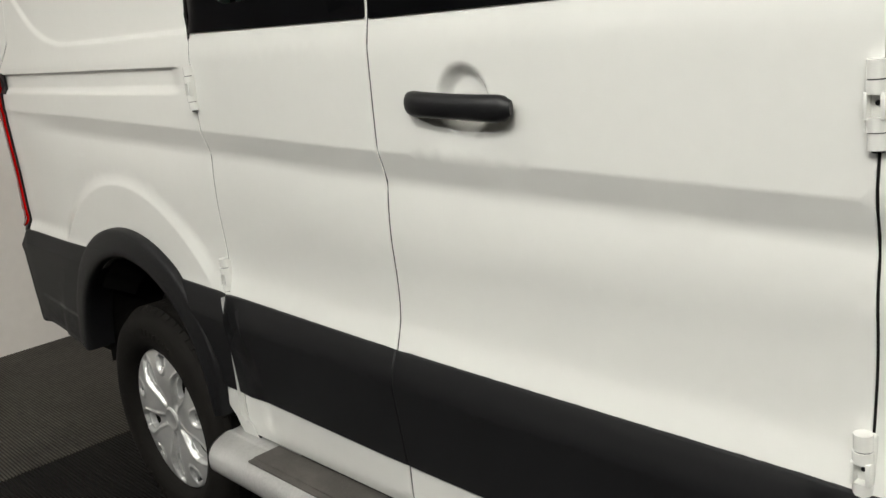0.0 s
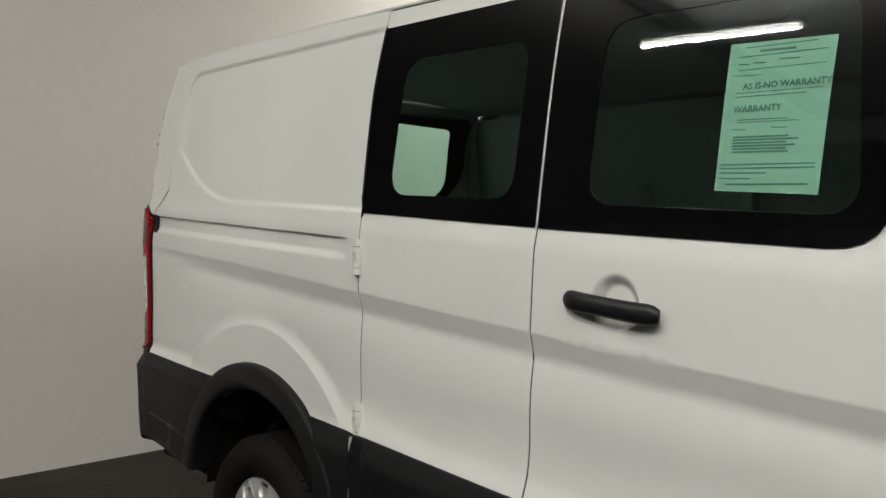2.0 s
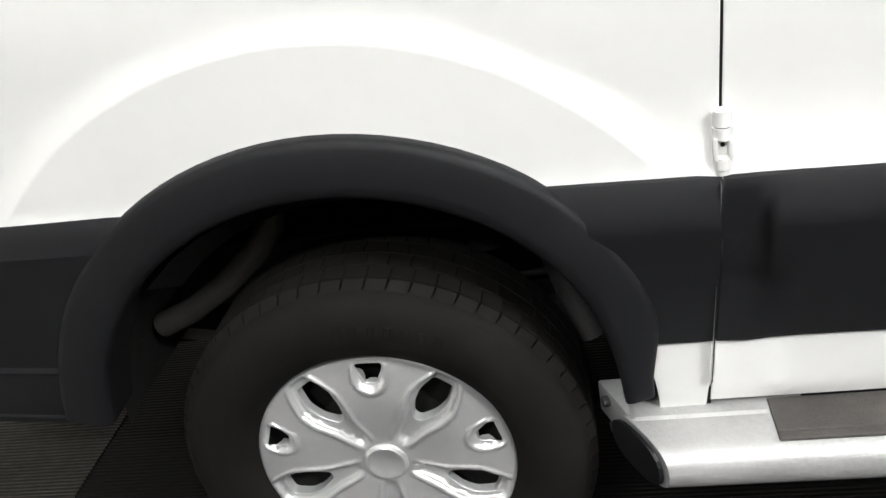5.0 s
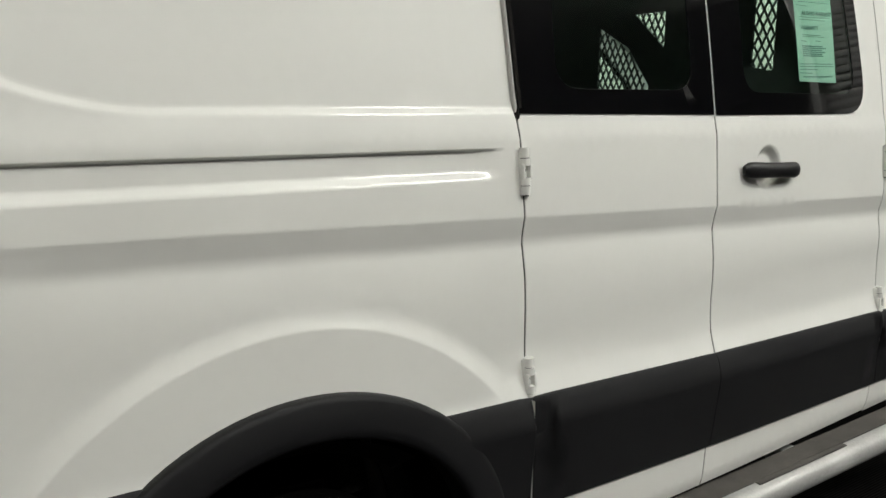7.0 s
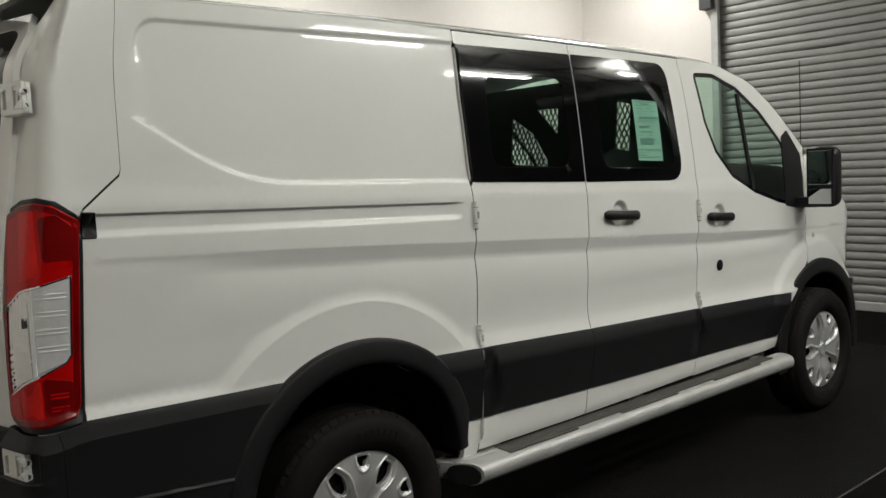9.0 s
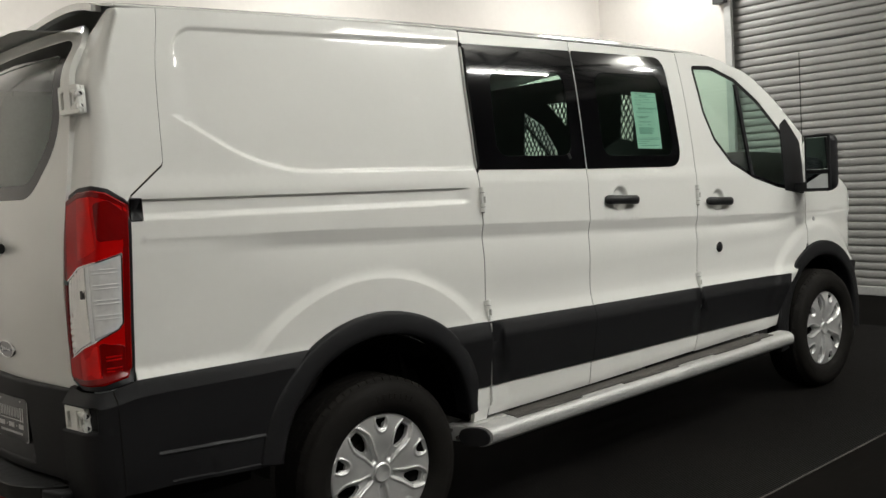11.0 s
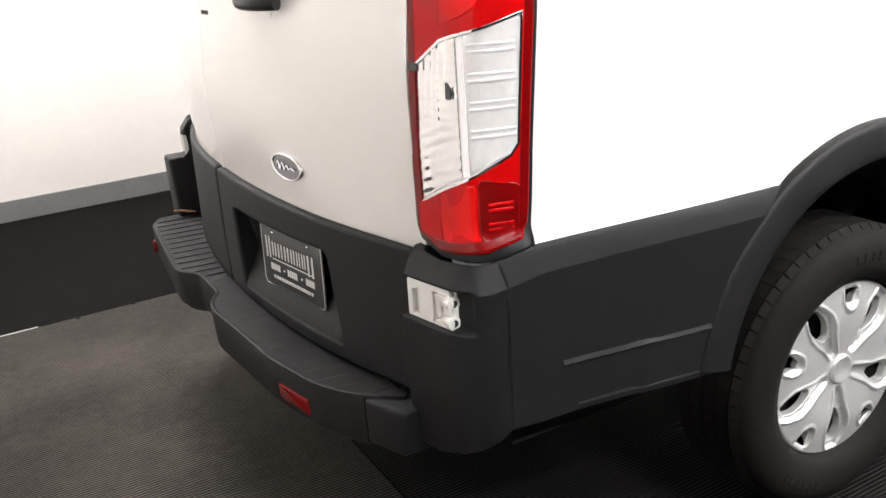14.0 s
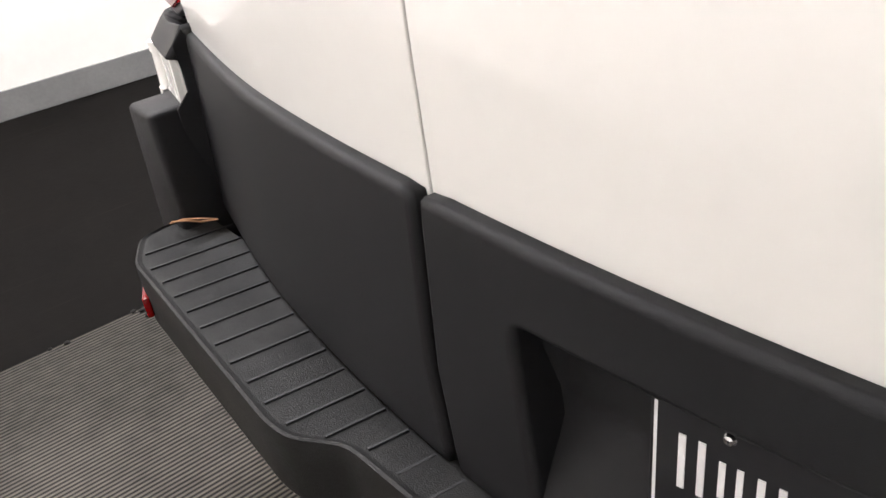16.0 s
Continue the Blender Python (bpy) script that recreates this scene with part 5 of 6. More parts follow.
    # quarter moulding that runs into the bumper corner, with two raised lines
    def pocket(mp):
        def at(u, v):
            q = -abs(u)
            k = smooth01(0.895, 1.03, -q) * (1 - smooth01(0.752, 0.760, v) * (1 - smooth01(0.826, 0.834, v)) * smooth01(0.980, 0.990, -q))
            top = lerp_table([(-1.14, 0.876), (-0.96, 0.874), (-0.875, 0.890), (-0.60, 0.886), (-0.28, 0.879)], q)
            face = 0.005 + (0.014 + 0.024 * k) * min(1.0, max(0.0, (top - v) / 0.046))
            p = pull(mp, -face)(u, v)
            return (p.x + (0.016 if u < 0 else 0.042) * (1 - smooth01(0.46, 0.66, v)) * smooth01(0.90, 1.05, -q), p.y, p.z)
        return at

    def corner_piece(mp, fx, parent):
        out = [(-0.28, mould_top(-0.3)), (-0.60, 0.885), (-0.875, 0.890), (-0.96, 0.872), (-1.06, 0.868), (-1.135, 0.878), (-1.14, 0.475), (-1.07, 0.478), (-1.01, 0.50), (-0.94, 0.550), (-0.80, 0.545), (-0.47, 0.522), (-0.43, 0.522), (-0.42, 0.66)]
        ob = skin("bumper_corner", fx(out[::-1]), pocket(mp), M_PLASTIC, parent, step=0.03, depth=0.05, bevel=0.0025, bstep=0.025, label="black plastic bumper corner", lines=[fx([(u, z) for u in span(-1.13, -0.86, 14)]) for z in (0.748, 0.753, 0.756, 0.759, 0.764, 0.824, 0.828, 0.832, 0.836)] + [fx([(u, lerp_table([(-1.14, 0.876), (-0.96, 0.874), (-0.875, 0.890), (-0.60, 0.886), (-0.28, 0.879)], u) - d) for u in span(-1.12, -0.36, 40)]) for d in (0.008, 0.022, 0.036, 0.044, 0.048, 0.056)] + [fx([(u, z) for z in span(0.60, 0.855, 18)]) for u in (-0.93, -0.955, -0.978, -0.982, -0.985, -0.988, -0.992, -1.01)])
        for z0, z1, x0, x1, tall, steep in ((0.652, 0.627, -0.835, -0.475, 0.0095, 0.48), (0.556, 0.532, -0.80, -0.46, 0.0055, 0.42)):
            def ledge(u, v):
                top = z0 + tall + (z1 - z0) * (-abs(u) - x0) / (x1 - x0)
                return pull(mp, -0.0185 - steep * (top - v))(u, v)
            skin("raised_line", fx([(x0, z0), (x1, z1), (x1, z1 + tall), (x0, z0 + tall)]), ledge, M_PLASTIC_FINE, ob, step=0.05, depth=0.012, bevel=0.001)
        skin("corner_joint", fx([(-0.945, 0.872), (-0.936, 0.838), (-0.934, 0.56), (-0.9365, 0.56), (-0.9385, 0.836), (-0.948, 0.872)]), (lambda u, v: pocket(pull(mp, -0.0012))(u, v)), M_UNDER, ob, step=0.05, depth=0.004, bevel=0.0005)
        return ob
    corner_r = corner_piece(R, lambda p: p, van)
    corner_l = corner_piece(L, flip, van)

    # ---- flares, wells and wheels
    for spec, a0, a1 in ((ARCH_R, 8, 169), (ARCH_F, -10, 190)):
        for sgn in (-1, 1):
            arch_flare(van, spec, sgn, a0, a1)
            wheel_well(van, spec[0], sgn)
    w = build_wheel(van)
    w.matrix_basis = pose(0, -0.905, 0.358, 0, 3, 0)
    copy_thing(w, pose(3.3, -0.905, 0.358, 0, 21, 0))
    copy_thing(w, pose(0, 0.905, 0.358, 0, 0, 180))
    copy_thing(w, pose(3.3, 0.905, 0.358, 0, 0, 180))
    part("rear_axle", rod((0, -0.8, 0.345), (0, 0.8, 0.345), 0.05, 12), M_UNDER, van)
    part("chassis", box_bm(-0.90, 3.9, -0.55, 0.55, 0.34, 0.52, 0.02), M_UNDER, van)
    part("underbody", box_bm(-0.92, 3.95, -0.60, 0.60, 0.52, 0.56), M_UNDER, van)
    for x0, x1 in ((-0.90, -0.50), (0.52, 2.80)):
        part("floor_pan", box_bm(x0, x1, -0.93, 0.93, 0.46, 0.53), M_UNDER, van)
    pipe = [(-0.42, -0.80, 0.555), (-0.35, -0.805, 0.585), (-0.27, -0.81, 0.635), (-0.19, -0.815, 0.700), (-0.15, -0.82, 0.745), (-0.14, -0.81, 0.80)]
    part("filler_pipe", sweep(pipe, circle(0.024, 14)), M_STEEL, van, "grey steel pipe inside the wheel arch", smooth=60)
    part("frame_rail", box_bm(-0.85, 0.85, -0.66, -0.57, 0.50, 0.64, 0.012), M_STEEL, van, "dirty chassis rail")
    part("bump_stop", sweep([(0.20, -0.78, 0.80), (0.21, -0.78, 0.70), (0.215, -0.78, 0.66)], circle(0.045, 14), up=Vector((1, 0, 0))), M_UNDER, van, smooth=50)
    part("damper", rod((0.26, -0.72, 0.80), (0.36, -0.74, 0.42), 0.028, 14), M_STEEL, van, smooth=50)
    part("liner_flap", grid_sheet(span(-0.30, 0.26, 10), span(0, 1, 3), lambda u, v: (u, -1.0 + 0.10 * v, 0.432 + 0.438 * math.sqrt(max(0.05, 1 - (u / 0.43) ** 2)) - 0.055 * v)), M_UNDER, van, "dusty brown liner under the arch")
    part("leaf_spring", sweep([(-0.75, -0.62, 0.50), (-0.4, -0.62, 0.42), (0, -0.62, 0.40), (0.4, -0.62, 0.42), (0.7, -0.62, 0.48)], [(-0.03, -0.015), (0.03, -0.015), (0.03, 0.015), (-0.03, 0.015)]), M_STEEL, van)

    # ---- hinges, handles, lock
    hinge_leaf(quarter, 0.560, 1.340, 0.10)
    hinge_leaf(quarter, 0.557, 0.882, 0.10)
    hinge_leaf(front, 2.060, 1.257, 0.10)
    hinge_leaf(front, 2.042, 0.808, 0.10)
    door_handle(front, 1.427, 1.280)
    door_handle(cab, 2.252, 1.214, width=0.225)
    key = part("lock", lathe([(0.001, -0.006), (0.022, -0.006), (0.028, -0.002), (0.028, 0.01)], 24), M_PLASTIC_FINE, cab, "black door lock", smooth=40)
    key.matrix_basis = pose(2.262, -half_width(2.262, 0.966) - 0.001, 0.966)

    # ---- mirror and aerial
    mb = box_bm(3.02, 3.14, -1.20, -1.04, 1.205, 1.535, 0.052, 5)
    mir = part("door_mirror", mb, M_PLASTIC_FINE, van, "black door mirror with two glasses", smooth=60)
    part("mirror_arm", box_bm(3.03, 3.15, -1.10, -0.93, 1.205, 1.26, 0.015), M_PLASTIC_FINE, mir)
    part("mirror_glass", box_bm(3.012, 3.02, -1.185, -1.055, 1.33, 1.515, 0.003), M_MIRROR, mir)
    part("mirror_glass", box_bm(3.012, 3.02, -1.185, -1.055, 1.225, 1.31, 0.003), M_MIRROR, mir)
    part("mirror_rim", box_bm(3.014, 3.032, -1.195, -1.045, 1.212, 1.528, 0.006), M_PLASTIC, mir)
    part("aerial", rod((3.48, -0.78, 1.38), (3.44, -0.80, 2.05), 0.003, 6), M_PLASTIC_FINE, van, "thin black aerial")

    # ---- running board
    n = 24
    sec = [(0.063 * math.copysign(abs(math.cos(a)) ** 0.75, math.cos(a)), 0.041 * math.copysign(abs(math.sin(a)) ** 0.80, math.sin(a))) for a in [2 * math.pi * i / 22 for i in range(22)]]
    board = part("running_board", sweep([(x, -1.040, 0.400) for x in span(0.42, 2.74, n)], sec), M_BOARD, van, "worn silver side step with black tread pads", smooth=50)
    for x0, x1 in ((0.62, 2.60),):
        part("tread_pad", box_bm(x0, x1, -1.062, -0.985, 0.4385, 0.4445, 0.003), M_TREAD, board, "dirty black ribbed tread pad")
    for x0, x1 in ((0.62, 1.02), (1.30, 1.72), (2.02, 2.45)):
        part("tread_pad", box_bm(x0, x1, -1.078, -1.03, 0.4365, 0.4425, 0.003), M_TREAD, board, "dirty black ribbed tread pad")
    for v in board.data.vertices:
        if v.co.x < 0.43:
            v.co.x = 0.425 + 0.55 * (-1.040 - v.co.y)
    cap = sweep([(0.42, -1.040, 0.400), (0.414, -1.040, 0.400)], [(a * 0.9, b * 0.92) for a, b in sec])
    for v in cap.verts:
        v.co.x += 0.55 * (-1.040 - v.co.y)
    part("end_cap", cap, M_PLASTIC_FINE, board, "black oval end cap")
    part("end_cap", sweep([(2.74, -1.040, 0.400), (2.746, -1.040, 0.400)], [(a * 0.9, b * 0.9) for a, b in sec]), M_PLASTIC_FINE, board)
    # bent mounting foot at the end, with its bolts
    foot = box_bm(0.388, 0.450, -0.992, -0.900, 0.372, 0.436, 0.006)
    for v in foot.verts:
        v.co.x -= 0.45 * (v.co.y + 0.95) * (1 if v.co.x < 0.42 else 0)
    part("mounting_foot", foot, M_BOARD, board, "steel mounting foot", smooth=40)
    for x, y, z in ((0.378, -0.935, 0.418), (0.388, -0.968, 0.392)):
        part("bolt", rod((x - 0.006, y - 0.004, z), (x + 0.01, y, z), 0.009, 8), M_STEEL, board)
    for x in (0.47, 1.6, 2.62):
        part("bracket", box_bm(x - 0.03, x + 0.03, -1.04, -0.9, 0.385, 0.43, 0.006), M_BOARD, board)
    part("bracket", box_bm(0.41, 0.675, -1.02, -0.955, 0.405, 0.442, 0.010), M_BOARD, board)

    # ---- rear doors
    B = rear_map()
    door_r = [(-0.103 + GAP, 0.84), (0.840, 0.84), (0.844, 0.95), (0.850, 1.40), (0.852, 1.75), (0.835, 1.93), (0.78, 1.995), (-0.085 + GAP, 2.02), (-0.085 + GAP, 1.15)]
    door_l = [(0.103 + GAP, 0.84)] + door_r[1:-2] + [(0.085 + GAP, 2.02), (0.085 + GAP, 1.15)]
    win_r = rounded([(-0.02, 1.965), (-0.02, 1.465), (0.62, 1.46), (0.795, 1.63), (0.80, 1.93), (0.74, 1.96)], [0.05, 0.04, 0.07, 0.10, 0.05, 0.03], 5)
    win_l = rounded([(0.12, 1.965), (0.12, 1.465), (0.62, 1.46), (0.795, 1.63), (0.80, 1.93), (0.74, 1.96)], [0.05, 0.04, 0.07, 0.10, 0.05, 0.03], 5)
    rd = skin("rear_door", door_r, B, M_WHITE, van, holes=[win_r], step=0.028, bstep=0.022, label="white rear door with badge and plate")
    window(shrink(win_r, 0.001), [tuple(p) for p in shrink(win_r, 0.05)], B, rd, M_GLASS, "rear window with black border")
    ld = skin("rear_door", flip(door_l), B, M_WHITE, van, holes=[flip(win_l)], step=0.032, bstep=0.022, label="white rear door")
    window(flip(shrink(win_l, 0.001)), flip(rounded([(0.29, 1.92), (0.29, 1.56), (0.34, 1.51), (0.60, 1.51), (0.69, 1.60), (0.69, 1.90)], 0.05, 4)), B, ld, M_GLASS, "rear window with black border")
    low = [(-0.077 + GAP + 0.010, 0.56), (0.832, 0.575), (0.852, 0.72), (0.862, 0.856), (0.6, 0.858), (-0.103 + GAP + 0.010, 0.862), (-0.099 + GAP + 0.010, 0.68)]
    low_l = [(0.077 + GAP + 0.010, 0.56)] + low[1:-2] + [(0.103 + GAP + 0.010, 0.862), (0.099 + GAP + 0.010, 0.68)]
    LM = lambda u, v: (low_x(u, v), -u, v)
    rec = rounded([(0.012, 0.797), (0.045, 0.578), (0.585, 0.59), (0.545, 0.808)], [0.03, 0.02, 0.02, 0.03], 4)
    skin("lower_moulding", low, LM, M_PLASTIC, rd, holes=[rec], step=0.04, depth=0.05, bevel=0.010, bstep=0.02, label="black plastic lower rear moulding with plate recess")
    skin("plate_recess", [tuple(p) for p in shrink(rec, -0.006)], lambda u, v: (low_x(u, v) + 0.003 + 0.055 * smooth01(0.575, 0.70, v) * smooth01(0.014, 0.040, u) * (1 - smooth01(0.525, 0.58, u)), -u, v), M_PLASTIC, rd, step=0.013, depth=0.004)
    skin("lower_moulding", flip(low_l), LM, M_PLASTIC, ld, step=0.05, depth=0.05, bevel=0.010, bstep=0.02, label="black plastic lower rear moulding")

    # rear handle, badge, name
    yb, zb = -0.405, 0.961
    hx = rear_x(0.36, 1.306)
    hb = part("handle", sweep([(hx - 0.008 - 0.03 * (1 - abs(2 * t - 1) ** 3), -0.268 - 0.20 * t, 1.306) for t in span(0, 1, 16)], circle(0.017, 10)), M_PLASTIC_FINE, rd, "black plastic pull handle", smooth=50)
    part("finger_cup", lathe([(0.001, 0.012), (0.030, 0.008), (0.042, 0.002), (0.046, -0.001), (0.049, 0.003)], 24), M_WHITE, hb, smooth=60).matrix_basis = pose(hx, -0.365, 1.306, 0, 0, -90)
    face = Matrix.Translation((rear_x(0.404, 0.955), yb, zb)) @ pose(0, 0, 0, 90, 0, -90) @ pose(0, 0, 0, -1, 6.3, 0)
    bd = bmesh.new()
    rings = []
    for k, d in ((1.0, 0.0), (1.0, 0.006), (0.96, 0.009), (0.90, 0.009), (0.88, 0.006)):
        rings.append([bd.verts.new((0.073 * k * math.cos(a), 0.029 * k * math.sin(a), d)) for a in [2 * math.pi * i / 40 for i in range(40)]])
    for r, s in zip(rings, rings[1:]):
        for j in range(40):
            bd.faces.new((r[j], r[(j + 1) % 40], s[(j + 1) % 40], s[j]))
    badge = part("badge", bd, M_CHROME, rd, "oval chrome-rimmed dark blue badge", smooth=40)
    badge.matrix_basis = face
    bf = bmesh.new()
    vs = [bf.verts.new((0.066 * math.cos(a), 0.0262 * math.sin(a), 0.0065)) for a in [2 * math.pi * i / 40 for i in range(40)]]
    bf.faces.new(vs)
    part("badge_face", bf, M_BADGE, badge)
    part("badge_emblem", sweep([(0.044 * t, (0.0050 + 0.0035 * math.cos(t * 2.2 + 1.6)) * math.sin(t * 13), 0.0075) for t in span(-1, 1, 60)], circle(0.0022, 6)), M_CHROME, badge, "plain pale squiggle")
    # small model name bars beside the handle, and a short row below
    for k in range(10):
        u = -0.070 + k * 0.022
        part("name_bar", box_bm(rear_x(u, 1.312) - 0.003, rear_x(u, 1.312) + 0.004, -u - 0.012, -u, 1.307, 1.3175, 0.001), M_PLASTIC_FINE, rd)
    for k in range(3):
        u = -0.060 + k * 0.022
        part("name_bar", box_bm(rear_x(u, 1.272) - 0.003, rear_x(u, 1.272) + 0.004, -u - 0.012, -u, 1.266, 1.276, 0.001), M_PLASTIC_FINE, rd)

    # plate
    px = -1.093
    plate = part("plate", box_bm(-0.1525, 0.1525, -0.076, 0.076, 0.0, 0.003, 0.001), M_PLATE, rd, "black dealer plate with pale bars and border")
    plate.matrix_basis = Matrix.Translation((px, -0.313, 0.702)) @ pose(0, 0, 0, 90, 0, -90) @ pose(0, 0, 0, -3, 7.0, 2.0) @ Matrix.Diagonal((1.035, 1.03, 1, 1))
    fr = bmesh.new()
    outer = rounded([(-0.149, 0.074), (-0.149, -0.072), (0.149, -0.072), (0.149, 0.074)], [0.002, 0.02, 0.02, 0.002], 5)
    if signed_area(outer) < 0:
        outer = outer[::-1]
    inner = shrink(outer, 0.003)
    for i in range(len(outer)):
        j = (i + 1) % len(outer)
        if outer[i][1] > 0.07 and outer[j][1] > 0.07:
            continue
        fr.faces.new([fr.verts.new((*p, 0.0038)) for p in (outer[i], outer[j], inner[j], inner[i])])
    part("plate_border", fr, M_INK, plate)
    # the dealer's name stands as plain bars
    x = -0.130
    for k, (w, h, y0) in enumerate(((0.030, 0.052, -0.002), (0.026, 0.034, 0.006), (0.029, 0.034, 0.006), (0.029, 0.034, 0.006), (0.025, 0.034, 0.006), (0.022, 0.034, 0.006), (0.022, 0.034, 0.006), (0.036, 0.048, -0.006))):
        for a in (0.08, 0.62):
            part("plate_bar", box_bm(x + w * a, x + w * (a + 0.20), y0, y0 + h, 0.003, 0.004), M_INK, plate)
        x += w + 0.0035
    part("plate_rule", box_bm(-0.098, 0.100, -0.0035, -0.001, 0.003, 0.004), M_INK, plate)
    for x0, x1 in ((-0.110, -0.060), (-0.024, 0.026), (0.066, 0.108)):
        for k in range(5):
            w = (x1 - x0) / 5
            part("plate_bar", box_bm(x0 + k * w, x0 + k * w + w * 0.68, -0.030, -0.014, 0.003, 0.004), M_INK, plate)
    for x in (-0.042, 0.046):
        part("plate_dot", rod((x, -0.022, 0.003), (x, -0.022, 0.004), 0.003, 10), M_INK, plate)
    for k in range(19):
        x = -0.100 + k * 0.0105
        part("plate_bar", box_bm(x, x + 0.0062, -0.050, -0.042, 0.003, 0.004), M_INK, plate)
    for x in (-0.088, 0.088):
        part("plate_screw", lathe([(0.001, 0.003), (0.004, 0.0025), (0.0055, 0.0)], 12), M_CHROME, plate).matrix_basis = pose(x, 0.063, 0.003, 90)

    # ---- step bumper
    outer_edge = [(0.86, -1.06), (0.845, -1.180), (0.77, -1.220), (0.29, -1.258), (0.245, -1.254), (0.185, -1.212), (0.02, -1.208), (-0.045, -1.244), (-0.10, -1.252), (-0.46, -1.222), (-0.62, -1.188), (-0.70, -1.150), (-0.745, -1.112), (-0.80, -1.05)]
    def slab(z0, z1, grow, mat, name, parent, label=""):
        pts = rounded([(y, x) for y, x in outer_edge], 0.02, 3)
        bm = bmesh.new()
        prof = ((z0, -0.022), (z0 + 0.02, -0.004), (z1 - 0.012, 0.0), (z1 + 0.002, -0.001), (z1 + 0.004, -0.005), (z1 + 0.001, -0.011), (z1, -0.014))
        loops = []
        for z, g in prof:
            loops.append([bm.verts.new((x - (g + grow) if x < -1.10 else x, y, z)) for y, x in pts])
        for a, b in zip(loops, loops[1:]):
            for j in range(len(pts) - 1):
                bm.faces.new((a[j], a[j + 1], b[j + 1], b[j]))
        for lp in (loops[0], loops[-1]):
            bm.faces.new(lp)
        bmesh.ops.recalc_face_normals(bm, faces=bm.faces[:])
        return part(name, bm, mat, parent, label, smooth=45)
    bump = slab(0.435, 0.556, 0.0, M_STEP, "rear_bumper", van, "black plastic step bumper with ribbed tread")
    # ribs of the tread
    y = 0.79
    while y > -0.72:
        edge = lerp_table([(a, b) for a, b in outer_edge[::-1]], y)
        rib = box_bm(edge + 0.016, low_x(y, 0.6) - 0.004, y - 0.0018, y + 0.0018, 0.553, 0.5588 if y > 0.14 else 0.5568, 0.0003, 1)
        for v in rib.verts:
            v.co.y -= 0.022 * (v.co.x - edge) / 0.15
        part("tread_rib", rib, M_PLASTIC_FINE, bump)
        y -= 0.052
    for c, xx, yaw in ((-0.54, -1.2010, 12), (0.795, -1.2020, -25)):
        rf = part("reflector", box_bm(-0.006, 0.006, -0.058, 0.058, -0.019, 0.019, 0.004), M_RED_DEEP, bump, "dark red rear reflector", smooth=40)
        rf.matrix_basis = pose(xx, c, 0.490, 0, -2, yaw)
    block = box_bm(-1.124, -0.99, -0.835, -0.737, 0.452, 0.553, 0.010, 3)
    for v in block.verts:
        if v.co.x < -1.05:
            v.co.x += 0.36 * (-0.737 - v.co.y)
    part("end_block", block, M_PLASTIC, bump, smooth=50)
    part("end_joint", box_bm(-1.122, -1.06, -0.7372, -0.7345, 0.45, 0.5565, 0.0008, 1), M_UNDER, bump)
    foot = box_bm(-1.112, -0.98, 0.832, 0.925, 0.45, 0.757, 0.012, 3)
    for v in foot.verts:
        v.co.y -= 0.03 * (1 - smooth01(0.55, 0.62, v.co.z)) * (1 if v.co.y < 0.885 else 0)
    part("bumper_side", foot, M_PLASTIC, bump, smooth=50)
    part("bumper_lower", box_bm(-1.08, -0.95, -0.55, 0.60, 0.415, 0.44, 0.01), M_UNDER, bump)
    for d, dz in ((0.0, 0.0), (0.008, 0.006)):
        part("loose_wire", sweep([(-1.132, 0.815 - d, 0.578 + dz), (-1.112, 0.803 - d, 0.582), (-1.090, 0.787, 0.580 - dz), (-1.066, 0.772, 0.574)], circle(0.0016, 6)), M_BRASS, bump, "loose copper wire end")

    tl = tail_lamp(van, -1)
    tail_lamp(van, 1)
    for sgn in (-1, 1):
        rear_hinge(rd if sgn < 0 else ld, 0.787, sgn, True)
        rear_hinge(rd if sgn < 0 else ld, 1.75, sgn, False)

    # ---- inside
    part("load_floor", box_bm(-0.92, 3.1, -0.60, 0.60, 0.66, 0.70), M_TRIM, van, "dark cargo floor")
    part("inner_wall", box_bm(-0.95, 2.12, 0.90, 0.925, 0.70, 1.52), M_INNER, van)
    part("inner_wall_upper", grid_sheet(span(-0.95, 2.12, 6), span(1.52, 1.95, 6), lambda u, v: (u, 0.90 - 0.11 * ((v - 1.52) / 0.46) ** 1.6, v)), M_INNER, van)
    part("headliner", grid_sheet(span(-1.0, 2.4, 10), span(-0.80, 0.80, 10), lambda u, v: (u, v, 2.03 - 0.06 * abs(v / 0.8) ** 3)), M_TRIM, van)
    for x in (-0.35, 0.15, 0.68, 1.22, 1.7):
        part("inner_rib", box_bm(x - 0.03, x + 0.03, 0.84, 0.90, 0.70, 1.60, 0.01), M_INNER, van)
    # partition behind the seats: sheet below, mesh windows above
    bulk_x = 2.10
    def bulk(u, v):
        return (bulk_x + 0.10 * (v - 1.2), -u, v)
    holes = [rounded([(-0.345, 1.80), (-0.345, 1.545), (-0.31, 1.52), (-0.05, 1.50), (-0.05, 1.54), (-0.17, 1.70)], 0.01, 3), rounded([(-0.15, 1.835), (0.02, 1.83), (0.02, 1.68)], 0.01, 3),
             rounded([(0.43, 1.83), (0.525, 1.81), (0.525, 1.56), (0.43, 1.58)], 0.01, 3)]
    bh = skin("partition", [(-0.86, 0.70), (0.86, 0.70), (0.92, 1.45), (0.80, 1.97), (-0.80, 1.97), (-0.92, 1.45)], bulk, M_PARTITION, van, holes=holes, step=0.06, depth=0.01, bstep=0.03, label="grey steel partition with mesh windows")
    me = bmesh.new()
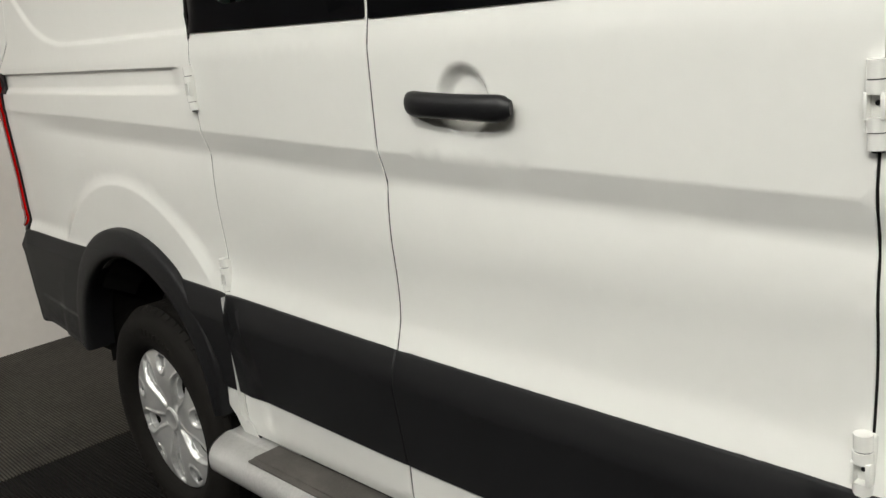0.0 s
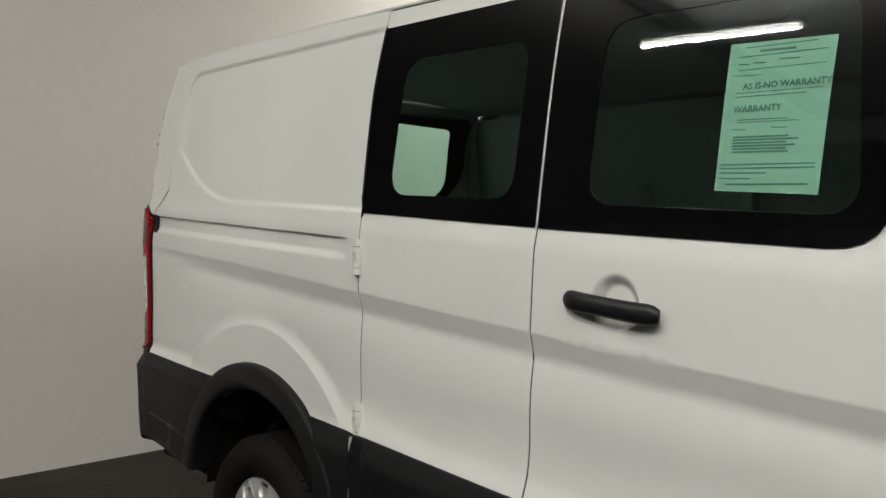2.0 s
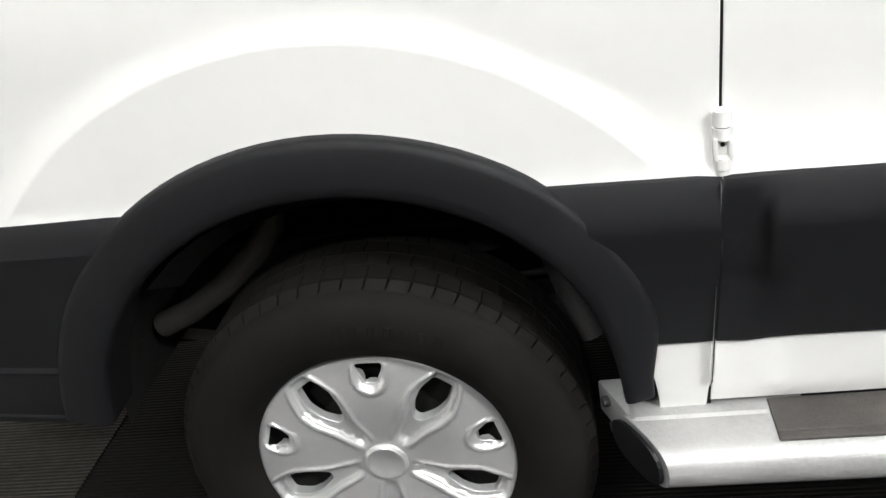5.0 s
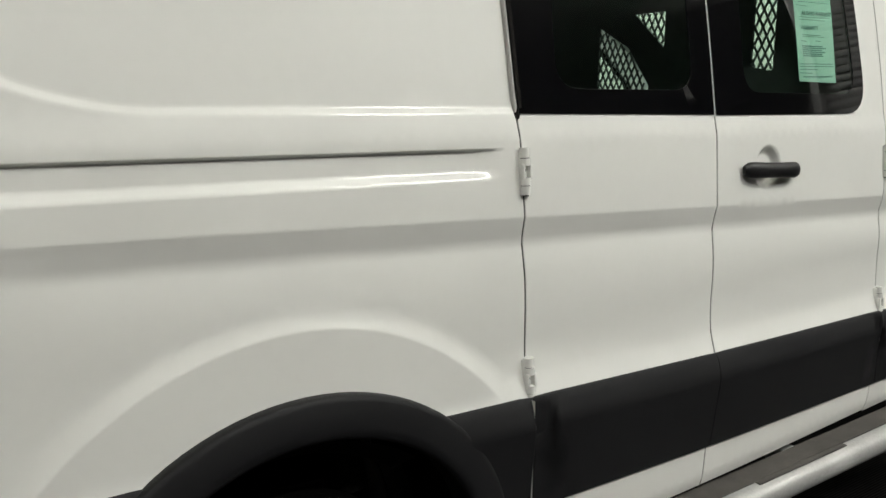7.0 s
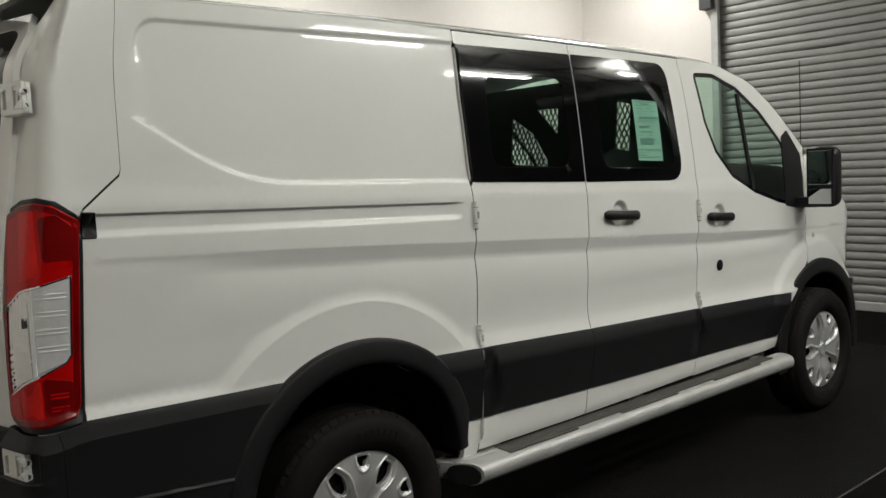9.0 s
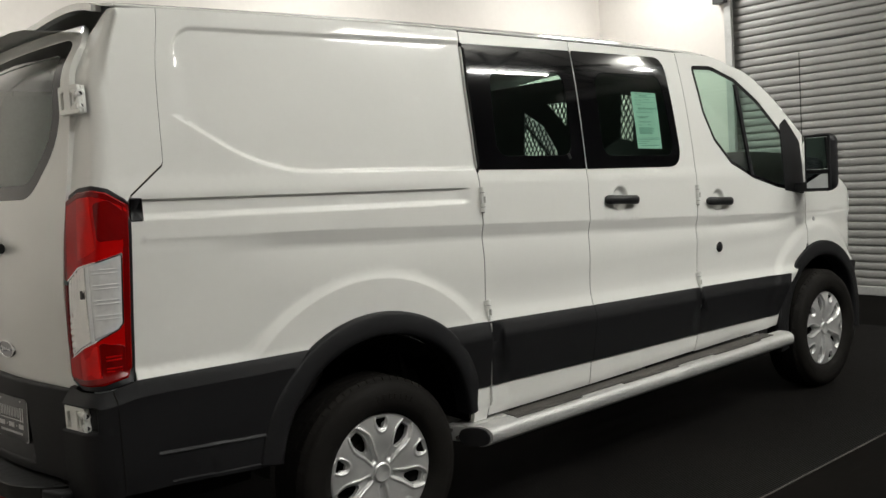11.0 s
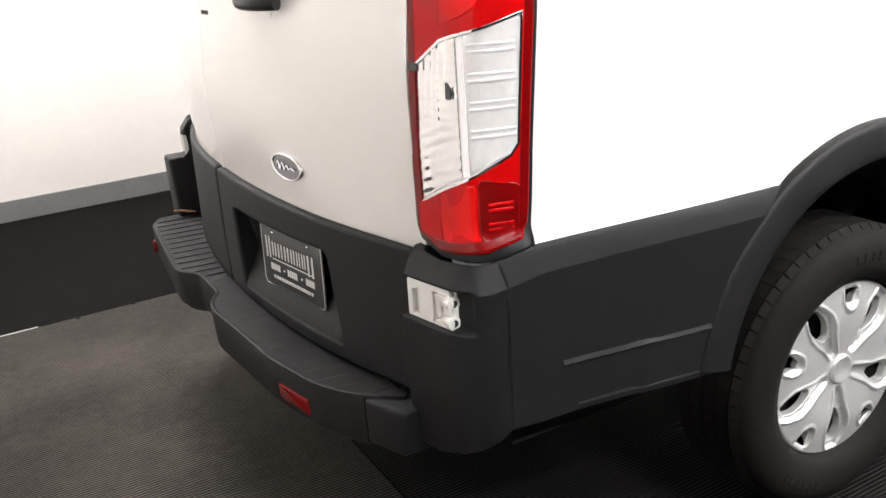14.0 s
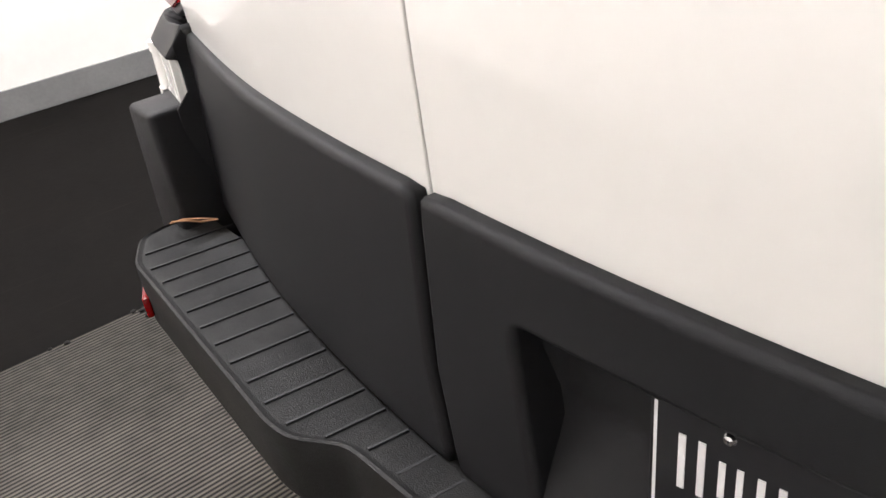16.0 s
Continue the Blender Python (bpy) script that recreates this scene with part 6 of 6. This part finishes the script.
    for h in holes:
        us, vs = [p[0] for p in h], [p[1] for p in h]
        for slope in (1, -1):
            c = -3.0
            while c < 4.0:
                seg = []
                for u in span(min(us), max(us), 40):
                    v = 1.65 + slope * 1.9 * u + c
                    if inside(h, u, v):
                        seg.append((u, v))
                if len(seg) > 1:
                    join_bm(me, sweep([Vector(bulk(*seg[0])), Vector(bulk(*seg[-1]))], circle(0.0045, 5), up=Vector((1, 0, 0))))
                c += 0.062
    part("mesh", me, M_PARTITION, bh, "expanded steel mesh")
    # seats and dash
    for y in (-0.52, 0.52):
        st = part("seat", box_bm(2.28, 2.78, y - 0.24, y + 0.24, 0.95, 1.12, 0.06, 3), M_CLOTH, van, "dark cloth front seat", smooth=60)
        top = 1.40
        bk = box_bm(2.24, 2.38, y - 0.23, y + 0.23, 1.08, top, 0.06, 3)
        bmesh.ops.rotate(bk, cent=(2.3, y, 1.1), matrix=Matrix.Rotation(radians(-12), 3, "Y"), verts=bk.verts[:])
        part("backrest", bk, M_CLOTH, st, smooth=60)
        part("seat_base", box_bm(2.32, 2.70, y - 0.2, y + 0.2, 0.70, 0.95, 0.02), M_TRIM, st)
    part("dashboard", box_bm(3.02, 3.45, -0.85, 0.85, 0.85, 1.24, 0.07, 3), M_PLASTIC_FINE, van, "dark dashboard", smooth=60)
    sw = bmesh.new()
    ringp = [(0.19 * math.cos(a), 0.19 * math.sin(a), 0) for a in [2 * math.pi * i / 28 for i in range(28)]]
    join_bm(sw, sweep(ringp, circle(0.014, 8), closed=True))
    part("steering_wheel", sw, M_PLASTIC_FINE, van, smooth=60).matrix_basis = pose(2.92, 0.52, 1.22, 0, -62, 0)

    # notice taped inside the window
    note = skin("window_notice", [(1.634, 1.787), (1.626, 1.512), (1.820, 1.503), (1.832, 1.780)], pull(R, 0.010), M_PAPER, front, step=0.06, depth=0.001, bevel=0.0003, label="pale green printed notice behind the glass")
    rnd = random.Random(8)
    def line(u0, u1, z, h):
        skin("print_line", [(u0, z), (u1, z - 0.002), (u1, z - h - 0.002), (u0, z - h)], pull(R, 0.0092), M_PAPER_INK, note, step=0.1, depth=0.0003, bevel=0.0001)
    rows = [(0.03, 0.17, 1.79, 0.002), (0.06, 0.13, 1.782, 0.004), (0.02, 0.19, 1.773, 0.0015), (0.02, 0.04, 1.760, 0.002), (0.05, 0.075, 1.760, 0.002), (0.10, 0.14, 1.762, 0.002),
            (0.02, 0.19, 1.748, 0.001), (0.01, 0.07, 1.738, 0.001), (0.02, 0.19, 1.705, 0.001), (0.02, 0.16, 1.698, 0.0012), (0.03, 0.13, 1.655, 0.0015), (0.03, 0.15, 1.650, 0.001),
            (0.02, 0.05, 1.638, 0.0015), (0.10, 0.13, 1.638, 0.0015), (0.005, 0.19, 1.573, 0.002), (0.005, 0.19, 1.566, 0.002), (0.005, 0.10, 1.558, 0.002), (0.005, 0.07, 1.548, 0.002), (0.02, 0.18, 1.537, 0.003)]
    for a, b, z, h in rows:
        line(1.628 + a * 0.96 + (z - 1.53) * 0.03, 1.628 + b * 0.96 + (z - 1.53) * 0.03, z - 0.012, h)
    for k in range(6):
        line(1.655, 1.655 + rnd.uniform(0.10, 0.125), 1.612 - k * 0.0055, 0.003)
    for txt, u, z, sz in (("AS IS-NO WARRANTY", 1.748, 1.702, 0.0165), ("WARRANTY", 1.698, 1.661, 0.0165)):
        p = Vector(pull(R, 0.0080)(u, z))
        text_mesh("notice_text", txt, sz, M_PAPER_INK, note, Matrix.Translation(p) @ pose(0, 0, 0, 90 - 8, 0.8, 2.1), bold=0.0003, extrude=0.0001)
    return van


def build_crumbs():
    """Torn rubber crumbs lying along the edge of the mat."""
    rnd = random.Random(12)
    bm = bmesh.new()
    for k in range(26):
        x, y = rnd.uniform(-2.4, -0.7), 1.565 + rnd.uniform(-0.10, 0.03) * rnd.random()
        s = rnd.uniform(0.004, 0.013)
        b = bmesh.new()
        bmesh.ops.create_icosphere(b, subdivisions=1, radius=s)
        for v in b.verts:
            v.co = Vector((v.co.x * rnd.uniform(0.7, 1.6) + x, v.co.y * rnd.uniform(0.7, 1.4) + y, v.co.z * 0.5 + 0.0055 + s * 0.4))
        join_bm(bm, b)
    tagged(part("rubber_crumbs", bm, M_UNDER), "small dark torn rubber crumbs along the mat edge", "debris", kind="stuff")


build_room()
build_lights()
build_crumbs()
build_van()
